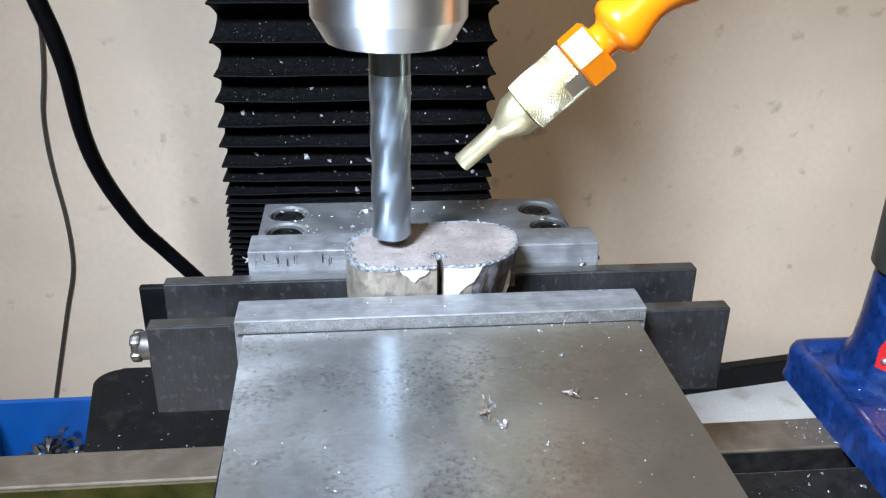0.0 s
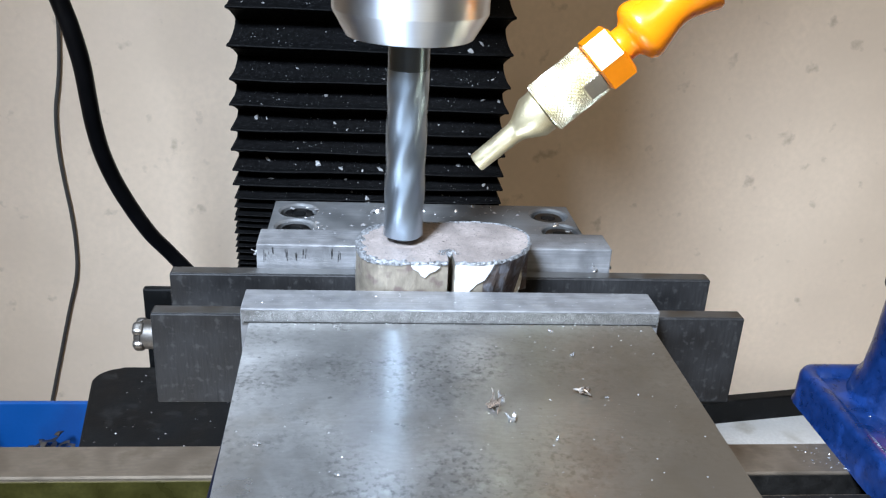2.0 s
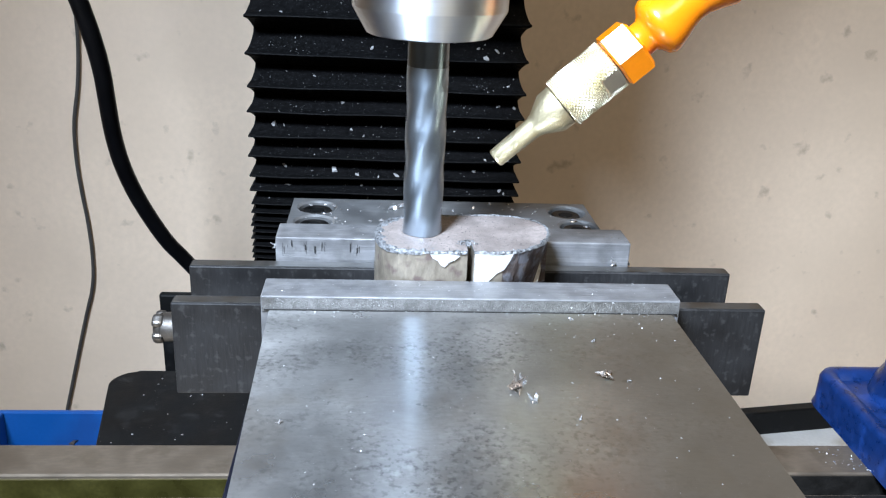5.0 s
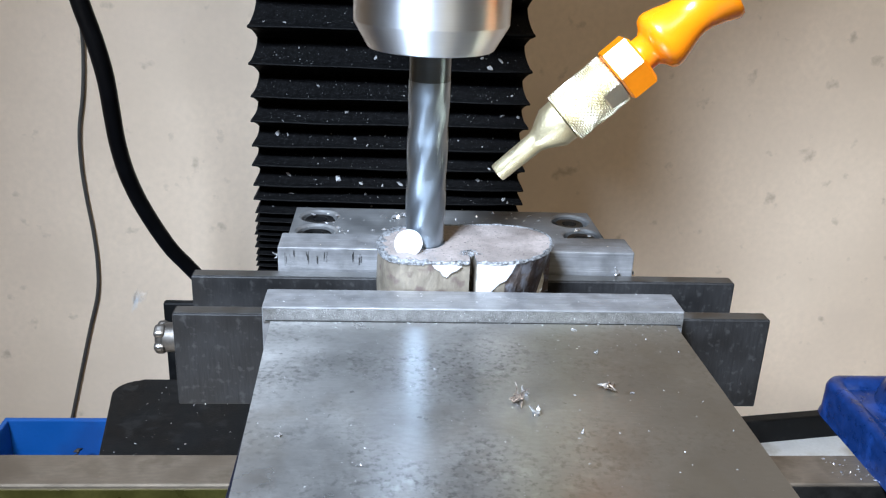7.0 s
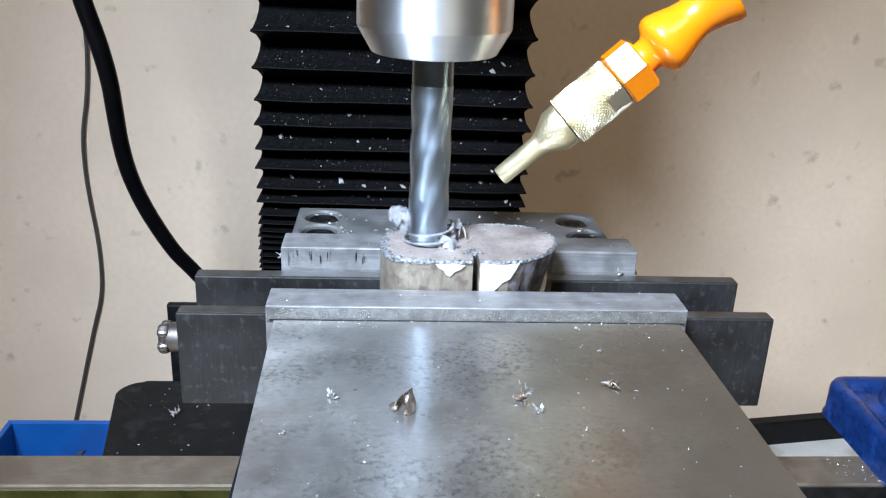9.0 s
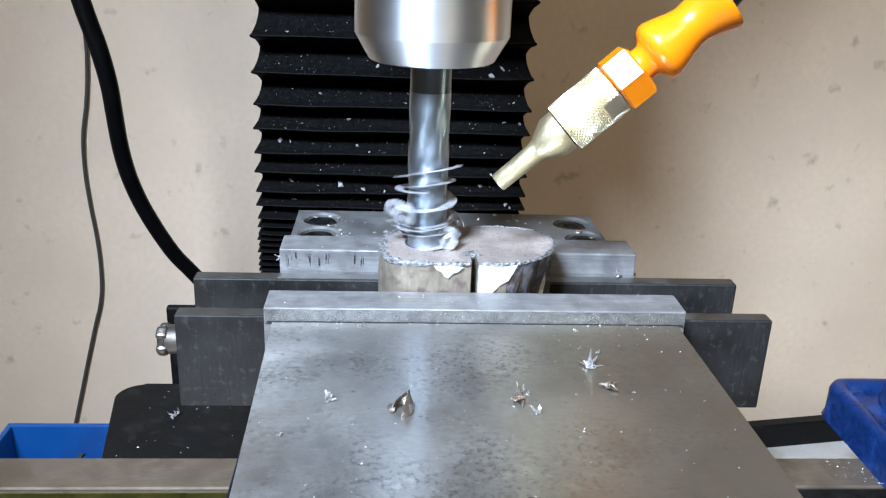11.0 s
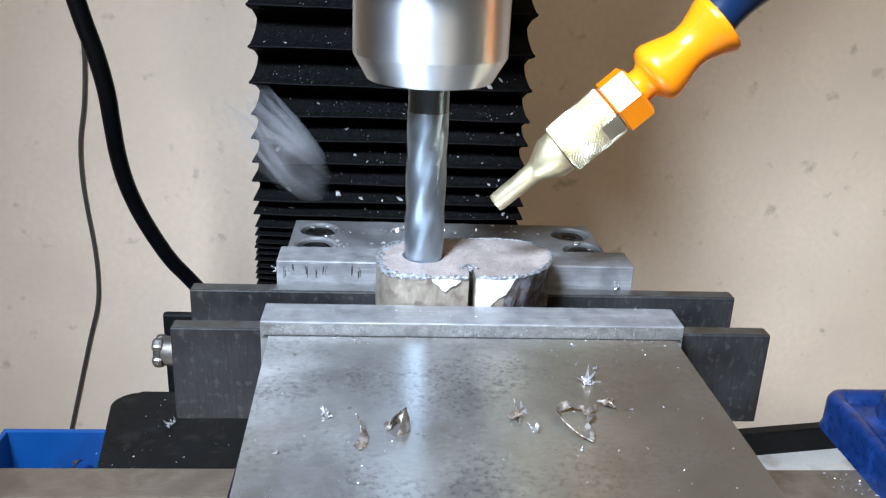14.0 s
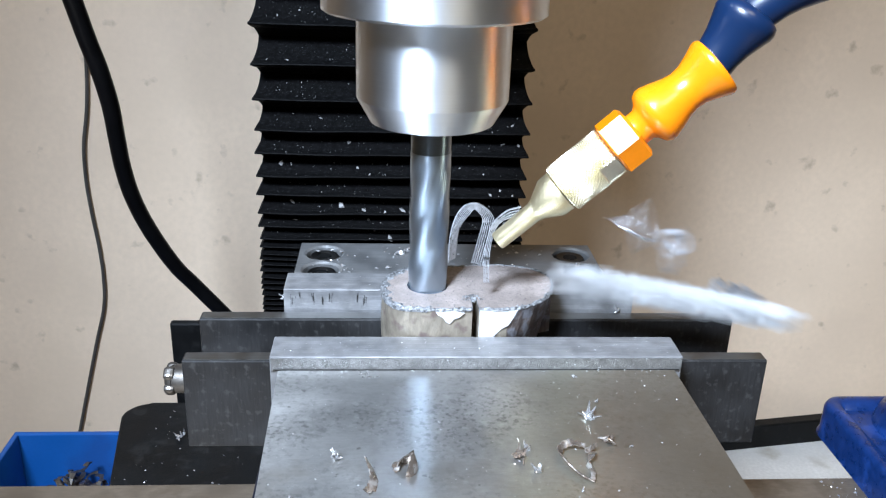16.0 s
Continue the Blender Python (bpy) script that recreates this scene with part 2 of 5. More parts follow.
def tube(pts, radius, n=12):
    bm = bmesh.new()
    rings = []
    side = None
    for i, p in enumerate(pts):
        d = (pts[min(i + 1, len(pts) - 1)] - pts[max(i - 1, 0)]).normalized()
        side = (side - d * side.dot(d)).normalized() if side else d.orthogonal().normalized()
        up = d.cross(side)
        r = radius(i / (len(pts) - 1)) if callable(radius) else radius
        rings.append([bm.verts.new(p + r * (math.cos(2 * math.pi * k / n) * side + math.sin(2 * math.pi * k / n) * up)) for k in range(n)])
    for a, b in zip(rings, rings[1:]):
        for k in range(n):
            bm.faces.new((a[k], a[(k + 1) % n], b[(k + 1) % n], b[k]))
    bm.faces.new(rings[0])
    bm.faces.new(rings[-1])
    return bm


def ribbon(pts, widths, thick, twist=0.0, up0=(0, 0, 1)):
    """A curled strip of metal with thickness along the points."""
    bm = bmesh.new()
    rings = []
    for i, p in enumerate(pts):
        d = (pts[min(i + 1, len(pts) - 1)] - pts[max(i - 1, 0)]).normalized()
        s = d.cross(Vector(up0))
        s = s.normalized() if s.length > 1e-4 else d.orthogonal().normalized()
        s = Matrix.Rotation(twist * i, 3, d) @ s
        n = s.cross(d)
        w = widths(i / (len(pts) - 1)) if callable(widths) else widths
        w *= 1 + 0.2 * math.sin(2.1 * i) + 0.12 * math.sin(5.3 * i)
        rings.append([bm.verts.new(p + a * w / 2 * s + c * thick / 2 * n) for a, c in ((-1, -1), (1, -1), (1, 1), (-1, 1))])
    for a, b in zip(rings, rings[1:]):
        for k in range(4):
            bm.faces.new((a[k], a[(k + 1) % 4], b[(k + 1) % 4], b[k]))
    bm.faces.new(rings[0])
    bm.faces.new(rings[-1])
    return bm


def flakes(count, place, lo, hi, seed):
    """Many tiny irregular chips in one mesh; place(rng) gives a point and its normal."""
    rng = random.Random(seed)
    bm = bmesh.new()
    for _ in range(count):
        p, nrm = place(rng)
        s = lo + (hi - lo) * rng.random() ** 3
        m = Matrix.Translation(p) @ nrm.to_track_quat("Z", "Y").to_matrix().to_4x4() @ Matrix.Rotation(rng.uniform(0, 6.28), 4, "Z")
        a, b, h = s * rng.uniform(0.5, 1), s * rng.uniform(0.25, 0.8), s * rng.uniform(0.12, 0.5)
        rim = [bm.verts.new(m @ Vector((a * q * math.cos(w), b * q * math.sin(w), h * rng.uniform(0, 0.35)))) for w, q in ((k * 1.047 + rng.uniform(-0.35, 0.35), rng.uniform(0.45, 1)) for k in range(6))]
        tip = bm.verts.new(m @ Vector((rng.uniform(-a, a) * 0.4, rng.uniform(-b, b) * 0.4, h)))
        for k in range(6):
            bm.faces.new((rim[k], rim[(k + 1) % 6], tip))
        bm.faces.new(rim[::-1])
    return bm


# ---- the room ----
WALL_Y = 0.469
TOP = 0.0218          # the milling table's surface
tagged(link("wall_north", box(-1.6, 1.6, WALL_Y, WALL_Y + 0.1, -0.9, 1.6), WALL), "cream plaster wall with brown stains and specks", kind="structure")
tagged(link("wall_south", box(-1.6, 1.6, -1.8, -1.7, -0.9, 1.6), ROOM), "plain plaster wall", kind="structure")
tagged(link("wall_west", box(-1.7, -1.6, -1.8, WALL_Y + 0.1, -0.9, 1.6), ROOM), "plain plaster wall", kind="structure")
tagged(link("wall_east", box(1.6, 1.7, -1.8, WALL_Y + 0.1, -0.9, 1.6), ROOM), "plain plaster wall", kind="structure")
tagged(link("floor", box(-1.7, 1.7, -1.8, WALL_Y + 0.1, -1.0, -0.9), ROOM), "grey workshop floor", kind="structure")
tagged(link("ceiling", box(-1.7, 1.7, -1.8, WALL_Y + 0.1, 1.6, 1.7), ROOM), "plain workshop ceiling", kind="structure")


def build_tray():
    t = empty("chip_tray", (0, 0, -0.128))
    part("tray_floor", box(0.075, 0.55, 0.0, 0.464, -0.018, 0.0, 0.001), TRAY, t)
    part("tray_front", box(0.075, 0.55, -0.004, -0.0002, -0.018, 0.03, 0.001), TRAY, t)
    tagged(t, "white painted sheet metal chip tray, stained and dusty", "chip tray")
    r = link("rail", box(-0.16, 0.08, -0.004, 0.004, 0, 0.0175, 0.001), BLACK)
    r.matrix_world = pose(0.235, 0.4515, -0.128, 0, 0, 8.5)
    tagged(r, "black flat steel bar lying in the chip tray", "rail")
    legs = link("stand", box(-0.40, 0.50, 0.02, 0.44, -0.9, -0.146, 0.004), BLACK)
    tagged(legs, "dark machine stand under the chip tray", "machine stand")


build_tray()


def build_bin():
    b = empty("parts_bin", (-0.175, 0.335, -0.146))
    x0, x1, y0, y1, h = -0.056, 0.050, -0.06, 0.065, 0.0655
    part("bottom", box(x0, x1, y0, y1, 0, 0.003, 0.0008), BIN, b)
    part("back_side", box(x0, x1, y1 - 0.003, y1, 0.003, h, 0.0008), BIN, b)
    part("front_side", box(x0, x1, y0, y0 + 0.003, 0.003, h, 0.0008), BIN, b)
    part("left_side", box(x0, x0 + 0.003, y0 + 0.003, y1 - 0.003, 0.003, h, 0.0008), BIN, b)
    part("right_side", box(x1 - 0.003, x1, y0 + 0.003, y1 - 0.003, 0.003, h, 0.0008), BIN, b)
    tagged(b, "open blue plastic bin with swarf inside", "bin")
    rng = random.Random(5)
    bm = bmesh.new()
    for i in range(70):
        c = Vector((-0.216 + rng.uniform(0.0, 0.052), 0.378 + rng.uniform(-0.04, 0.012), -0.124 + rng.uniform(0, 0.034)))
        r, turns = rng.uniform(0.003, 0.006), rng.uniform(0.5, 1.4)
        ax = Euler((rng.uniform(0, 3), rng.uniform(0, 3), rng.uniform(0, 3))).to_matrix()
        pts = [c + ax @ Vector((r * math.cos(6.28 * turns * k / 10), r * math.sin(6.28 * turns * k / 10), 0.0006 * k)) for k in range(11)]
        piece = ribbon(pts, 0.0024, 0.0003)
        me = bpy.data.meshes.new("tmp")
        piece.to_mesh(me)
        piece.free()
        bm.from_mesh(me)
        bpy.data.meshes.remove(me)
    tagged(link("swarf_heap", bm, BOLT), "tangled heap of curled steel swarf in the blue bin", "swarf", kind="stuff")


build_bin()


# ---- the mill ----
def build_table():
    t = empty("milling_table", (0, 0, TOP))
    slots = ((0.188, 0.199), (0.118, 0.129), (0.048, 0.059))
    edges = [0.2152] + [v for s in slots for v in (s[1], s[0])] + [-0.02]
    for a, b in zip(edges[::2], edges[1::2]):
        part("slot_land", box(-0.34, 0.42, b, a, -0.010, 0, 0.0006, 2), TABLE, t)
    for a, b in slots:
        part("slot_floor", box(-0.34, 0.42, a - 0.004, b + 0.004, -0.0215, -0.0185), SLOT, t)
        part("slot_wall", box(-0.34, 0.42, b + 0.003, b + 0.0045, -0.0185, -0.0103), SLOT, t)
    part("slot_film", box(-0.33, -0.046, 0.1985, 0.1992, -0.0098, -0.0016), SLOT, t, "yellow oil film on the slot's side")
    # shade inside the slot's right part, put in as a black strip
    part("slot_shade", box(0.046, 0.41, 0.1985, 0.1992, -0.0098, -0.0010), SHADE_GRIME, t, "black strip of painted shade on the slot's side")
    # thin black sheet over the land in front of the slot, at the right
    part("dark_patch", box(0.062, 0.40, 0.1310, 0.1868, 0.0002, 0.0005), SHADE_GRIME, t, "thin black sheet on the table")
    part("table_body", box(-0.34, 0.42, -0.02, 0.2152, -0.045, -0.022), TABLE, t)
    part("back_face", box(-0.34, 0.42, 0.209, 0.2152, -0.022, -0.0103), TABLE, t)
    tagged(t, "worn cast iron milling table with T-slots", "milling table")
    s = link("saddle", box(-0.10, 0.10, 0.0, 0.20, -0.146, TOP - 0.0455, 0.003), BLACK)
    tagged(s, "dark cast saddle carrying the milling table", "saddle")


build_table()


def build_cover():
    bm = bmesh.new()
    r, pts = 0.010, []
    x0, x1, y0, y1 = -0.1275, 0.07, 0.2175, 0.2842
    pts += [(x0 + 0.0105, y0), (x1, y0), (x1, y1)]
    pts += [(x0 + r + r * math.cos(a), y1 - r + r * math.sin(a)) for a in [math.pi / 2 + k * math.pi / 16 for k in range(9)]]
    c = link("way_cover", prism(pts, 0.0045, 0.0102, 0.001), BLACK)
    tagged(c, "black rubber way cover sprinkled with chips, behind the table", "way cover")
    tagged(link("cover_support", box(-0.10, 0.05, 0.222, 0.335, -0.146, 0.0042, 0.002), BLACK), "dark casting under the way cover", "casting")

    def place(rng):
        return Vector((rng.uniform(-0.124, -0.06), rng.uniform(0.22, 0.282), 0.0102)), Vector((0, 0, 1))
    tagged(link("cover_chips", flakes(70, place, 0.0002, 0.0011, 3), CHIP), "fine bright chips scattered on the black way cover", "swarf", kind="stuff")
    f = link("column_foot", box(-0.1222, 0.07, 0.3365, 0.3405, -0.146, 0.0202, 0.0012), BLACK)
    tagged(f, "black sheet metal foot of the machine column", "column foot")
    k = link("column", box(-0.066, 0.026, 0.3445, 0.44, -0.146, 0.75, 0.004), BLACK)
    tagged(k, "dark machine column behind the bellows", "machine column")


build_cover()

# pleat edges from the top of the bellows to its foot, at the middle of the clip
PLEATS = [0.2140, 0.1965, 0.1792, 0.1622, 0.1460, 0.1311, 0.1182, 0.1080, 0.0979, 0.0892, 0.0809, 0.0744, 0.0689, 0.0648, 0.0613, 0.0586, 0.0561, 0.0530, 0.0499,
          0.0470, 0.0442, 0.0415, 0.0390, 0.0365, 0.0340, 0.0315, 0.0290, 0.0265]


def build_bellows():
    """Each pleat: a sharp outer ridge, a hollow slope rising inward from it, and an undercut below."""
    b = empty("bellows", (0, 0, 0))
    pleats = []
    for i, z in enumerate(PLEATS):
        up = (PLEATS[i - 1] if i else z + 0.0175) - z
        down = z - (PLEATS[i + 1] if i + 1 < len(PLEATS) else z - 0.0025)
        side = 0.0010 + 0.0013 * min(1, up / 0.014)
        deep = 0.0040 + 0.0085 * min(1, up / 0.014)
        rng = random.Random(40 + i)
        x0, x1, y0, y1 = -0.0772 + rng.uniform(-0.0004, 0.0004), 0.0374 + rng.uniform(-0.0004, 0.0004), 0.322, 0.341
        ph = rng.uniform(0, 6.28)

        def loop(sx, dy, h, sag=0.0):
            pts, n = [], 18
            for k in range(n + 1):
                u = k / n
                turn = 0.0012 * (abs(2 * u - 1) ** 6)
                wave = 0.0002 * math.sin(7 * u + ph) + 0.0001 * math.sin(19 * u + 2 * ph)
                pts.append((x0 + sx + (x1 - x0 - 2 * sx) * u, y0 + dy + turn + wave, h + sag * 0.7 * wave))
            return pts + [(x1 - sx, y1, h), (x0 + sx, y1, h)]
        loops = []
        for u in (0.93, 0.84, 0.72, 0.60, 0.50, 0.38, 0.26, 0.15, 0.06):
            inward = (u / 0.6) ** 0.85 if u < 0.6 else ((1 - u) / 0.4) ** 0.7
            loops.append(loop(side * math.sin(math.pi * u) ** 0.8, deep * inward, up * u, 1 - u))
        edge = min(0.0006, 0.12 * down)
        loops += [loop(0.0001, 0.0002, edge, 1), loop(0, 0, edge * 0.3, 1), loop(0.0001, 0.0004, -edge * 0.5, 1), loop(side * 0.45, deep * 0.5, -0.13 * down, 0.5)]
        bm = bmesh.new()
        rings = [[bm.verts.new(p) for p in lp] for lp in loops]
        for a, c in zip(rings, rings[1:]):
            for k in range(len(a)):
                j = (k + 1) % len(a)
                bm.faces.new((a[k], a[j], c[j], c[k]))
        bm.faces.new(rings[0])
        bm.faces.new(rings[-1])
        ob = part("pleat", bm, RUBBER, b, smooth=40)
        ob.location = (0, 0, z)
        if up > 0.0045:
            def place(r, up=up, deep=deep, top=0.42):
                u = 0.04 + top * r.random()
                return Vector((r.uniform(x0 + 0.004, x1 - 0.004), y0 + deep * (u / 0.6) ** 0.85 - 0.0001, up * u)), Vector((r.uniform(-0.3, 0.3), -0.8, 0.6)).normalized()
            s = part("swarf", flakes(int(3 + 650 * up), place, 0.0006, 0.0030, 70 + i), FLECK, ob)
            tagged(s, "bright flecks of swarf caught on the fold", kind="stuff")
            s = part("dust", flakes(int(60 + 5200 * up), place, 0.0001, 0.0006, 170 + i), DUST, ob)
            tagged(s, "grey metal dust on the fold", kind="stuff")
        pleats.append((ob, z))
    tagged(b, "black pleated rubber bellows dusted with chips, covering the column", "bellows")
    return pleats


PLEAT_OBS = build_bellows()

AX, AY = -0.0117, 0.1800     # the spindle's axis


def build_spindle():
    s = empty("spindle", (AX, AY, 0))
    z = 0.1598
    part("collet_nut", lathe([(0.0052, z + 0.004), (0.0054, z), (0.0146, z), (0.0151, z + 0.0003), (0.0182, z + 0.0057), (0.0184, z + 0.0062), (0.0184, z + 0.0254), (0.017, z + 0.0257)], 96),
         NUT, s, smooth=14)
    part("collar", lathe([(0.016, z + 0.0258), (0.0256, z + 0.0258), (0.0264, z + 0.0264), (0.0264, z + 0.0328), (0.0259, z + 0.0334), (0.016, z + 0.0335)], 96), NUT, s, "wide polished steel collar", 20)
    part("quill", lathe([(0.022, z + 0.0336), (0.0250, z + 0.0337), (0.0250, z + 0.0345), (0.0261, z + 0.0347), (0.0261, z + 0.0358), (0.0254, z + 0.0361), (0.0258, z + 0.0366), (0.0258, z + 0.052), (0.019, z + 0.0530), (0.018, z + 0.1945), (0.01, z + 0.1945)], 64), HOLE, s, smooth=30)
    tagged(s, "polished steel collet chuck on the milling spindle", "spindle chuck")
    h = empty("headstock", (0, 0, 0))
    part("casting", box(-0.050, 0.030, 0.150, 0.318, 0.355, 0.46, 0.006), BLACK, h)
    # unseen plate, added to cast shade on the wall right of the bellows
    part("wall_shade_plate", box(-0.050, 0.022, 0.255, 0.318, 0.193, 0.3545, 0.006), BLACK, h)
    tagged(h, "dark cast headstock above the chuck", "headstock")
    return s, h


SPINDLE, HEAD = build_spindle()
TOOL_Z = 0.1098


def build_tool():
    e = empty("end_mill", (AX, AY, TOOL_Z))
    part("shank", lathe([(0.0, 0.0425), (0.0050, 0.0425), (0.0050, 0.062), (0.0, 0.062)], 40), SHANK, e, "plain carbide shank, coloured darker for the nut's dark reflection", 40)
    n, rows, length = 72, 70, 0.0425
    bm = bmesh.new()
    rings = []
    for k in range(rows + 1):
        z = length * k / rows
        fade = min(1.0, max(0.0, (length - z) / 0.006))
        ring = []
        for i in range(n):
            a = 2 * math.pi * i / n
            u = (a * 4 / (2 * math.pi)) % 1.0
            cut = 0.0 if u < 0.34 else math.sin((u - 0.34) / 0.66 * math.pi) ** 0.8
            land = 0.00022 if 0.12 < u < 0.34 else 0.0
            r = 0.0051 - fade * (0.0005 * cut + 0.4 * land)
            w = a + z * 2 * math.pi / 0.054
            ring.append(bm.verts.new((r * math.cos(w), r * math.sin(w), z)))
        rings.append(ring)
    for a, c in zip(rings, rings[1:]):
        for i in range(n):
            j = (i + 1) % n
            bm.faces.new((a[i], a[j], c[j], c[i]))
    tip = bm.verts.new((0, 0, 0.0006))
    for i in range(n):
        bm.faces.new((rings[0][(i + 1) % n], rings[0][i], tip))
    bm.faces.new(rings[-1])
    part("cutting_body", bm, TOOL, e, "blue-grey coated spiral flutes", 35)
    tagged(e, "four-flute coated carbide end mill held in the chuck", "end mill")
    return e


END_MILL = build_tool()


HEXTURN, FLAT = radians(-4), radians(208)      # turn of the hexagon and of the wrench flats about the nozzle's line


def build_nozzle():
    """Coolant nozzle: built along its own z axis from the tip, then laid on the line."""
    z = empty("coolant_nozzle")
    tip, far = Vector((0.0048, 0.1705, 0.1322)), Vector((0.0361, 0.1695, 0.1612))
    m = Matrix.Translation(tip) @ (far - tip).to_track_quat("Z", "Y").to_matrix().to_4x4()
    part("spout", lathe([(0.0013, 0.0015), (0.0013, 0.0), (0.0021, 0.0), (0.0023, 0.0004), (0.0025, 0.0115), (0.0029, 0.0128), (0.0053, 0.0170), (0.0054, 0.0200), (0.0040, 0.0203)], 40, m), SPOUT, z, smooth=35)
    # knurled grip
    bm = bmesh.new()
    n, rows = 160, 60
    rings = []
    for k in range(rows + 1):
        v = k / rows
        ring = []
        for i in range(n):
            a = 2 * math.pi * i / n
            d = abs(math.sin(20 * a + v * 46)) * abs(math.sin(20 * a - v * 46))
            r = 0.0057 + 0.0008 * d - (0.0004 if k in (0, rows) else 0)
            if v > 0.68:                                 # wrench flats milled into the upper end
                for f in (FLAT, FLAT + math.pi):
                    if math.cos(a - f) > 0.3:
                        r = min(r, 0.0053 / math.cos(a - f))
            ring.append(bm.verts.new(m @ Vector((r * math.cos(a), r * math.sin(a), 0.0204 + 0.0146 * v))))
        rings.append(ring)
    for a, c in zip(rings, rings[1:]):
        for i in range(n):
            bm.faces.new((a[i], a[(i + 1) % n], c[(i + 1) % n], c[i]))
    bm.faces.new(rings[0])
    bm.faces.new(rings[-1])
    part("knurled_grip", bm, BRASS, z, "diamond-knurled brass grip with wrench flats")
    part("hex_nut", lathe([(0.0062, 0.0352), (0.0072, 0.0357), (0.0072, 0.0417), (0.0062, 0.0424)], 6, m @ Matrix.Rotation(HEXTURN, 4, "Z")), ORANGE, z, "orange plastic hexagon")
    prof = [(0.0041, 0.0425), (0.0041, 0.0446), (0.0050, 0.0455), (0.0066, 0.0464), (0.0073, 0.0476), (0.0073, 0.0488), (0.0066, 0.0512), (0.0056, 0.0540), (0.0051, 0.0563), (0.0053, 0.0586),
            (0.0063, 0.0614), (0.0074, 0.0638), (0.0076, 0.0646), (0.0073, 0.0655), (0.0058, 0.0658)]
    part("socket", lathe(prof, 48, m), ORANGE, z, "glossy orange waisted plastic socket", 60)
    # jointed blue hose segments, bending upward
    p = m @ Vector((0, 0, 0.0600))
    d = (far - tip).normalized()
    for k in range(4):
        d = (Matrix.Rotation(radians((-15, 19, -8, -10)[k]), 3, "Y") @ d).normalized()
        mm = Matrix.Translation(p) @ d.to_track_quat("Z", "Y").to_matrix().to_4x4()
        seg = [(0.0042, 0.0), (0.0050, 0.002), (0.0052, 0.0075), (0.0057, 0.0105), (0.0068, 0.0140), (0.0075, 0.0160), (0.0076, 0.0172), (0.0071, 0.0186), (0.0056, 0.0194), (0.0046, 0.0196)]
        part("hose_segment", lathe(seg, 40, mm), NAVY, z, "navy blue plastic ball-joint segment", 60)
        p = p + d * 0.0172
    tagged(z, "brass coolant nozzle with orange fitting on a navy jointed hose", "coolant nozzle")
    return z


NOZZLE = build_nozzle()


# ---- the vise ----
SCREWS = ((-0.0416, 0.2219), (0.0352, 0.2219), (-0.0416, 0.2088), (0.0364, 0.2088))


def build_vise():
    v = empty("machine_vise", (0, 0, TOP))
    d = -TOP
    part("base", box(-0.046, 0.046, 0.075, 0.235, 0, 0.040, 0.002), VISEBLUE, v, "blue painted cast base")
    part("bed", box(-0.0405, 0.0405, 0.160, 0.205, 0.040, 0.046, 0.001), GROUND, v)
    rc, out = 0.0032, []
    for cx, cy, a0 in ((0.0487 - rc, 0.082 + rc, -90), (0.048 - 0.0004, 0.1547 - 0.0004, 0), (-0.048 + 0.0004, 0.1547 - 0.0004, 90), (-0.0462 + 0.0015, 0.082 + 0.0015, 180)):
        r = {-90: rc, 0: 0.0004, 90: 0.0004, 180: 0.0015}[a0]
        out += [(cx + r * math.cos(radians(a0 + k * 15)), cy + r * math.sin(radians(a0 + k * 15))) for k in range(7)]
    bm = prism(out, 0.050 + 0.0222, 0.1000 + d, 0.0006)
    bm.normal_update()
    for f in bm.faces:
        f.material_index = 1 if abs(f.normal.z) < 0.2 else 0
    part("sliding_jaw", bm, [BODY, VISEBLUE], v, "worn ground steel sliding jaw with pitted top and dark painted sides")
    part("sliding_jaw_skirt", box(-0.0489, 0.0484, 0.0835, 0.1530, 0.0405, 0.0718, 0.0008), VISEBLUE, v)
    part("jaw_plate", box(-0.05, 0.05, 0.155, 0.1654, 0.070 + d, 0.1034 + d, 0.00035), JAW, v, "ground steel jaw plate")
    part("jaw_plate_face", box(-0.0497, 0.0497, 0.1547, 0.1549, 0.0995 + d, 0.1030 + d), ROUGH, v, "rough grainy front of the jaw plate")
    part("dirt_line", box(-0.0492, 0.0492, 0.1544, 0.15465, 0.1000 + d, 0.10012 + d), SHADE_GRIME, v, "dirt packed along the jaw plate's foot")
    # fixed jaw
    part("jaw_plate", box(-0.051, 0.0482, 0.1935, 0.2050, 0.070 + d, 0.1034 + d, 0.0004), JAW, v, "ground steel jaw plate")
    bm = bmesh.new()
    x0, x1, y0, y1, zt, zb = -0.0493, 0.0425, 0.2053, 0.2300, 0.1027 + d, 0.040
    lo = [bm.verts.new((x, y, zb)) for x, y in ((x0, y0), (x1, y0), (x1, y1), (x0, y1))]
    hi = [bm.verts.new((q.co.x, q.co.y, zt)) for q in lo]
    bm.faces.new(lo)
    for k in range(4):
        bm.faces.new((lo[k], lo[(k + 1) % 4], hi[(k + 1) % 4], hi[k]))
    rim = [bm.edges.get((hi[k], hi[(k + 1) % 4])) for k in range(4)]
    for x, y in SCREWS:
        n, loops = 36, []
        for r, h in ((0.0062, 0), (0.0055, -0.0006), (0.0053, -0.0035)):
            loops.append([bm.verts.new((x + r * math.cos(2 * math.pi * k / n), max(y + r * math.sin(2 * math.pi * k / n), 0.2056 + 0.00001 * k), zt + h)) for k in range(n)])
        rim += [bm.edges.new((loops[0][k], loops[0][(k + 1) % n])) for k in range(n)]
        for one, two in zip(loops, loops[1:]):
            for k in range(n):
                bm.faces.new((one[k], one[(k + 1) % n], two[(k + 1) % n], two[k]))
        bm.faces.new(loops[-1])
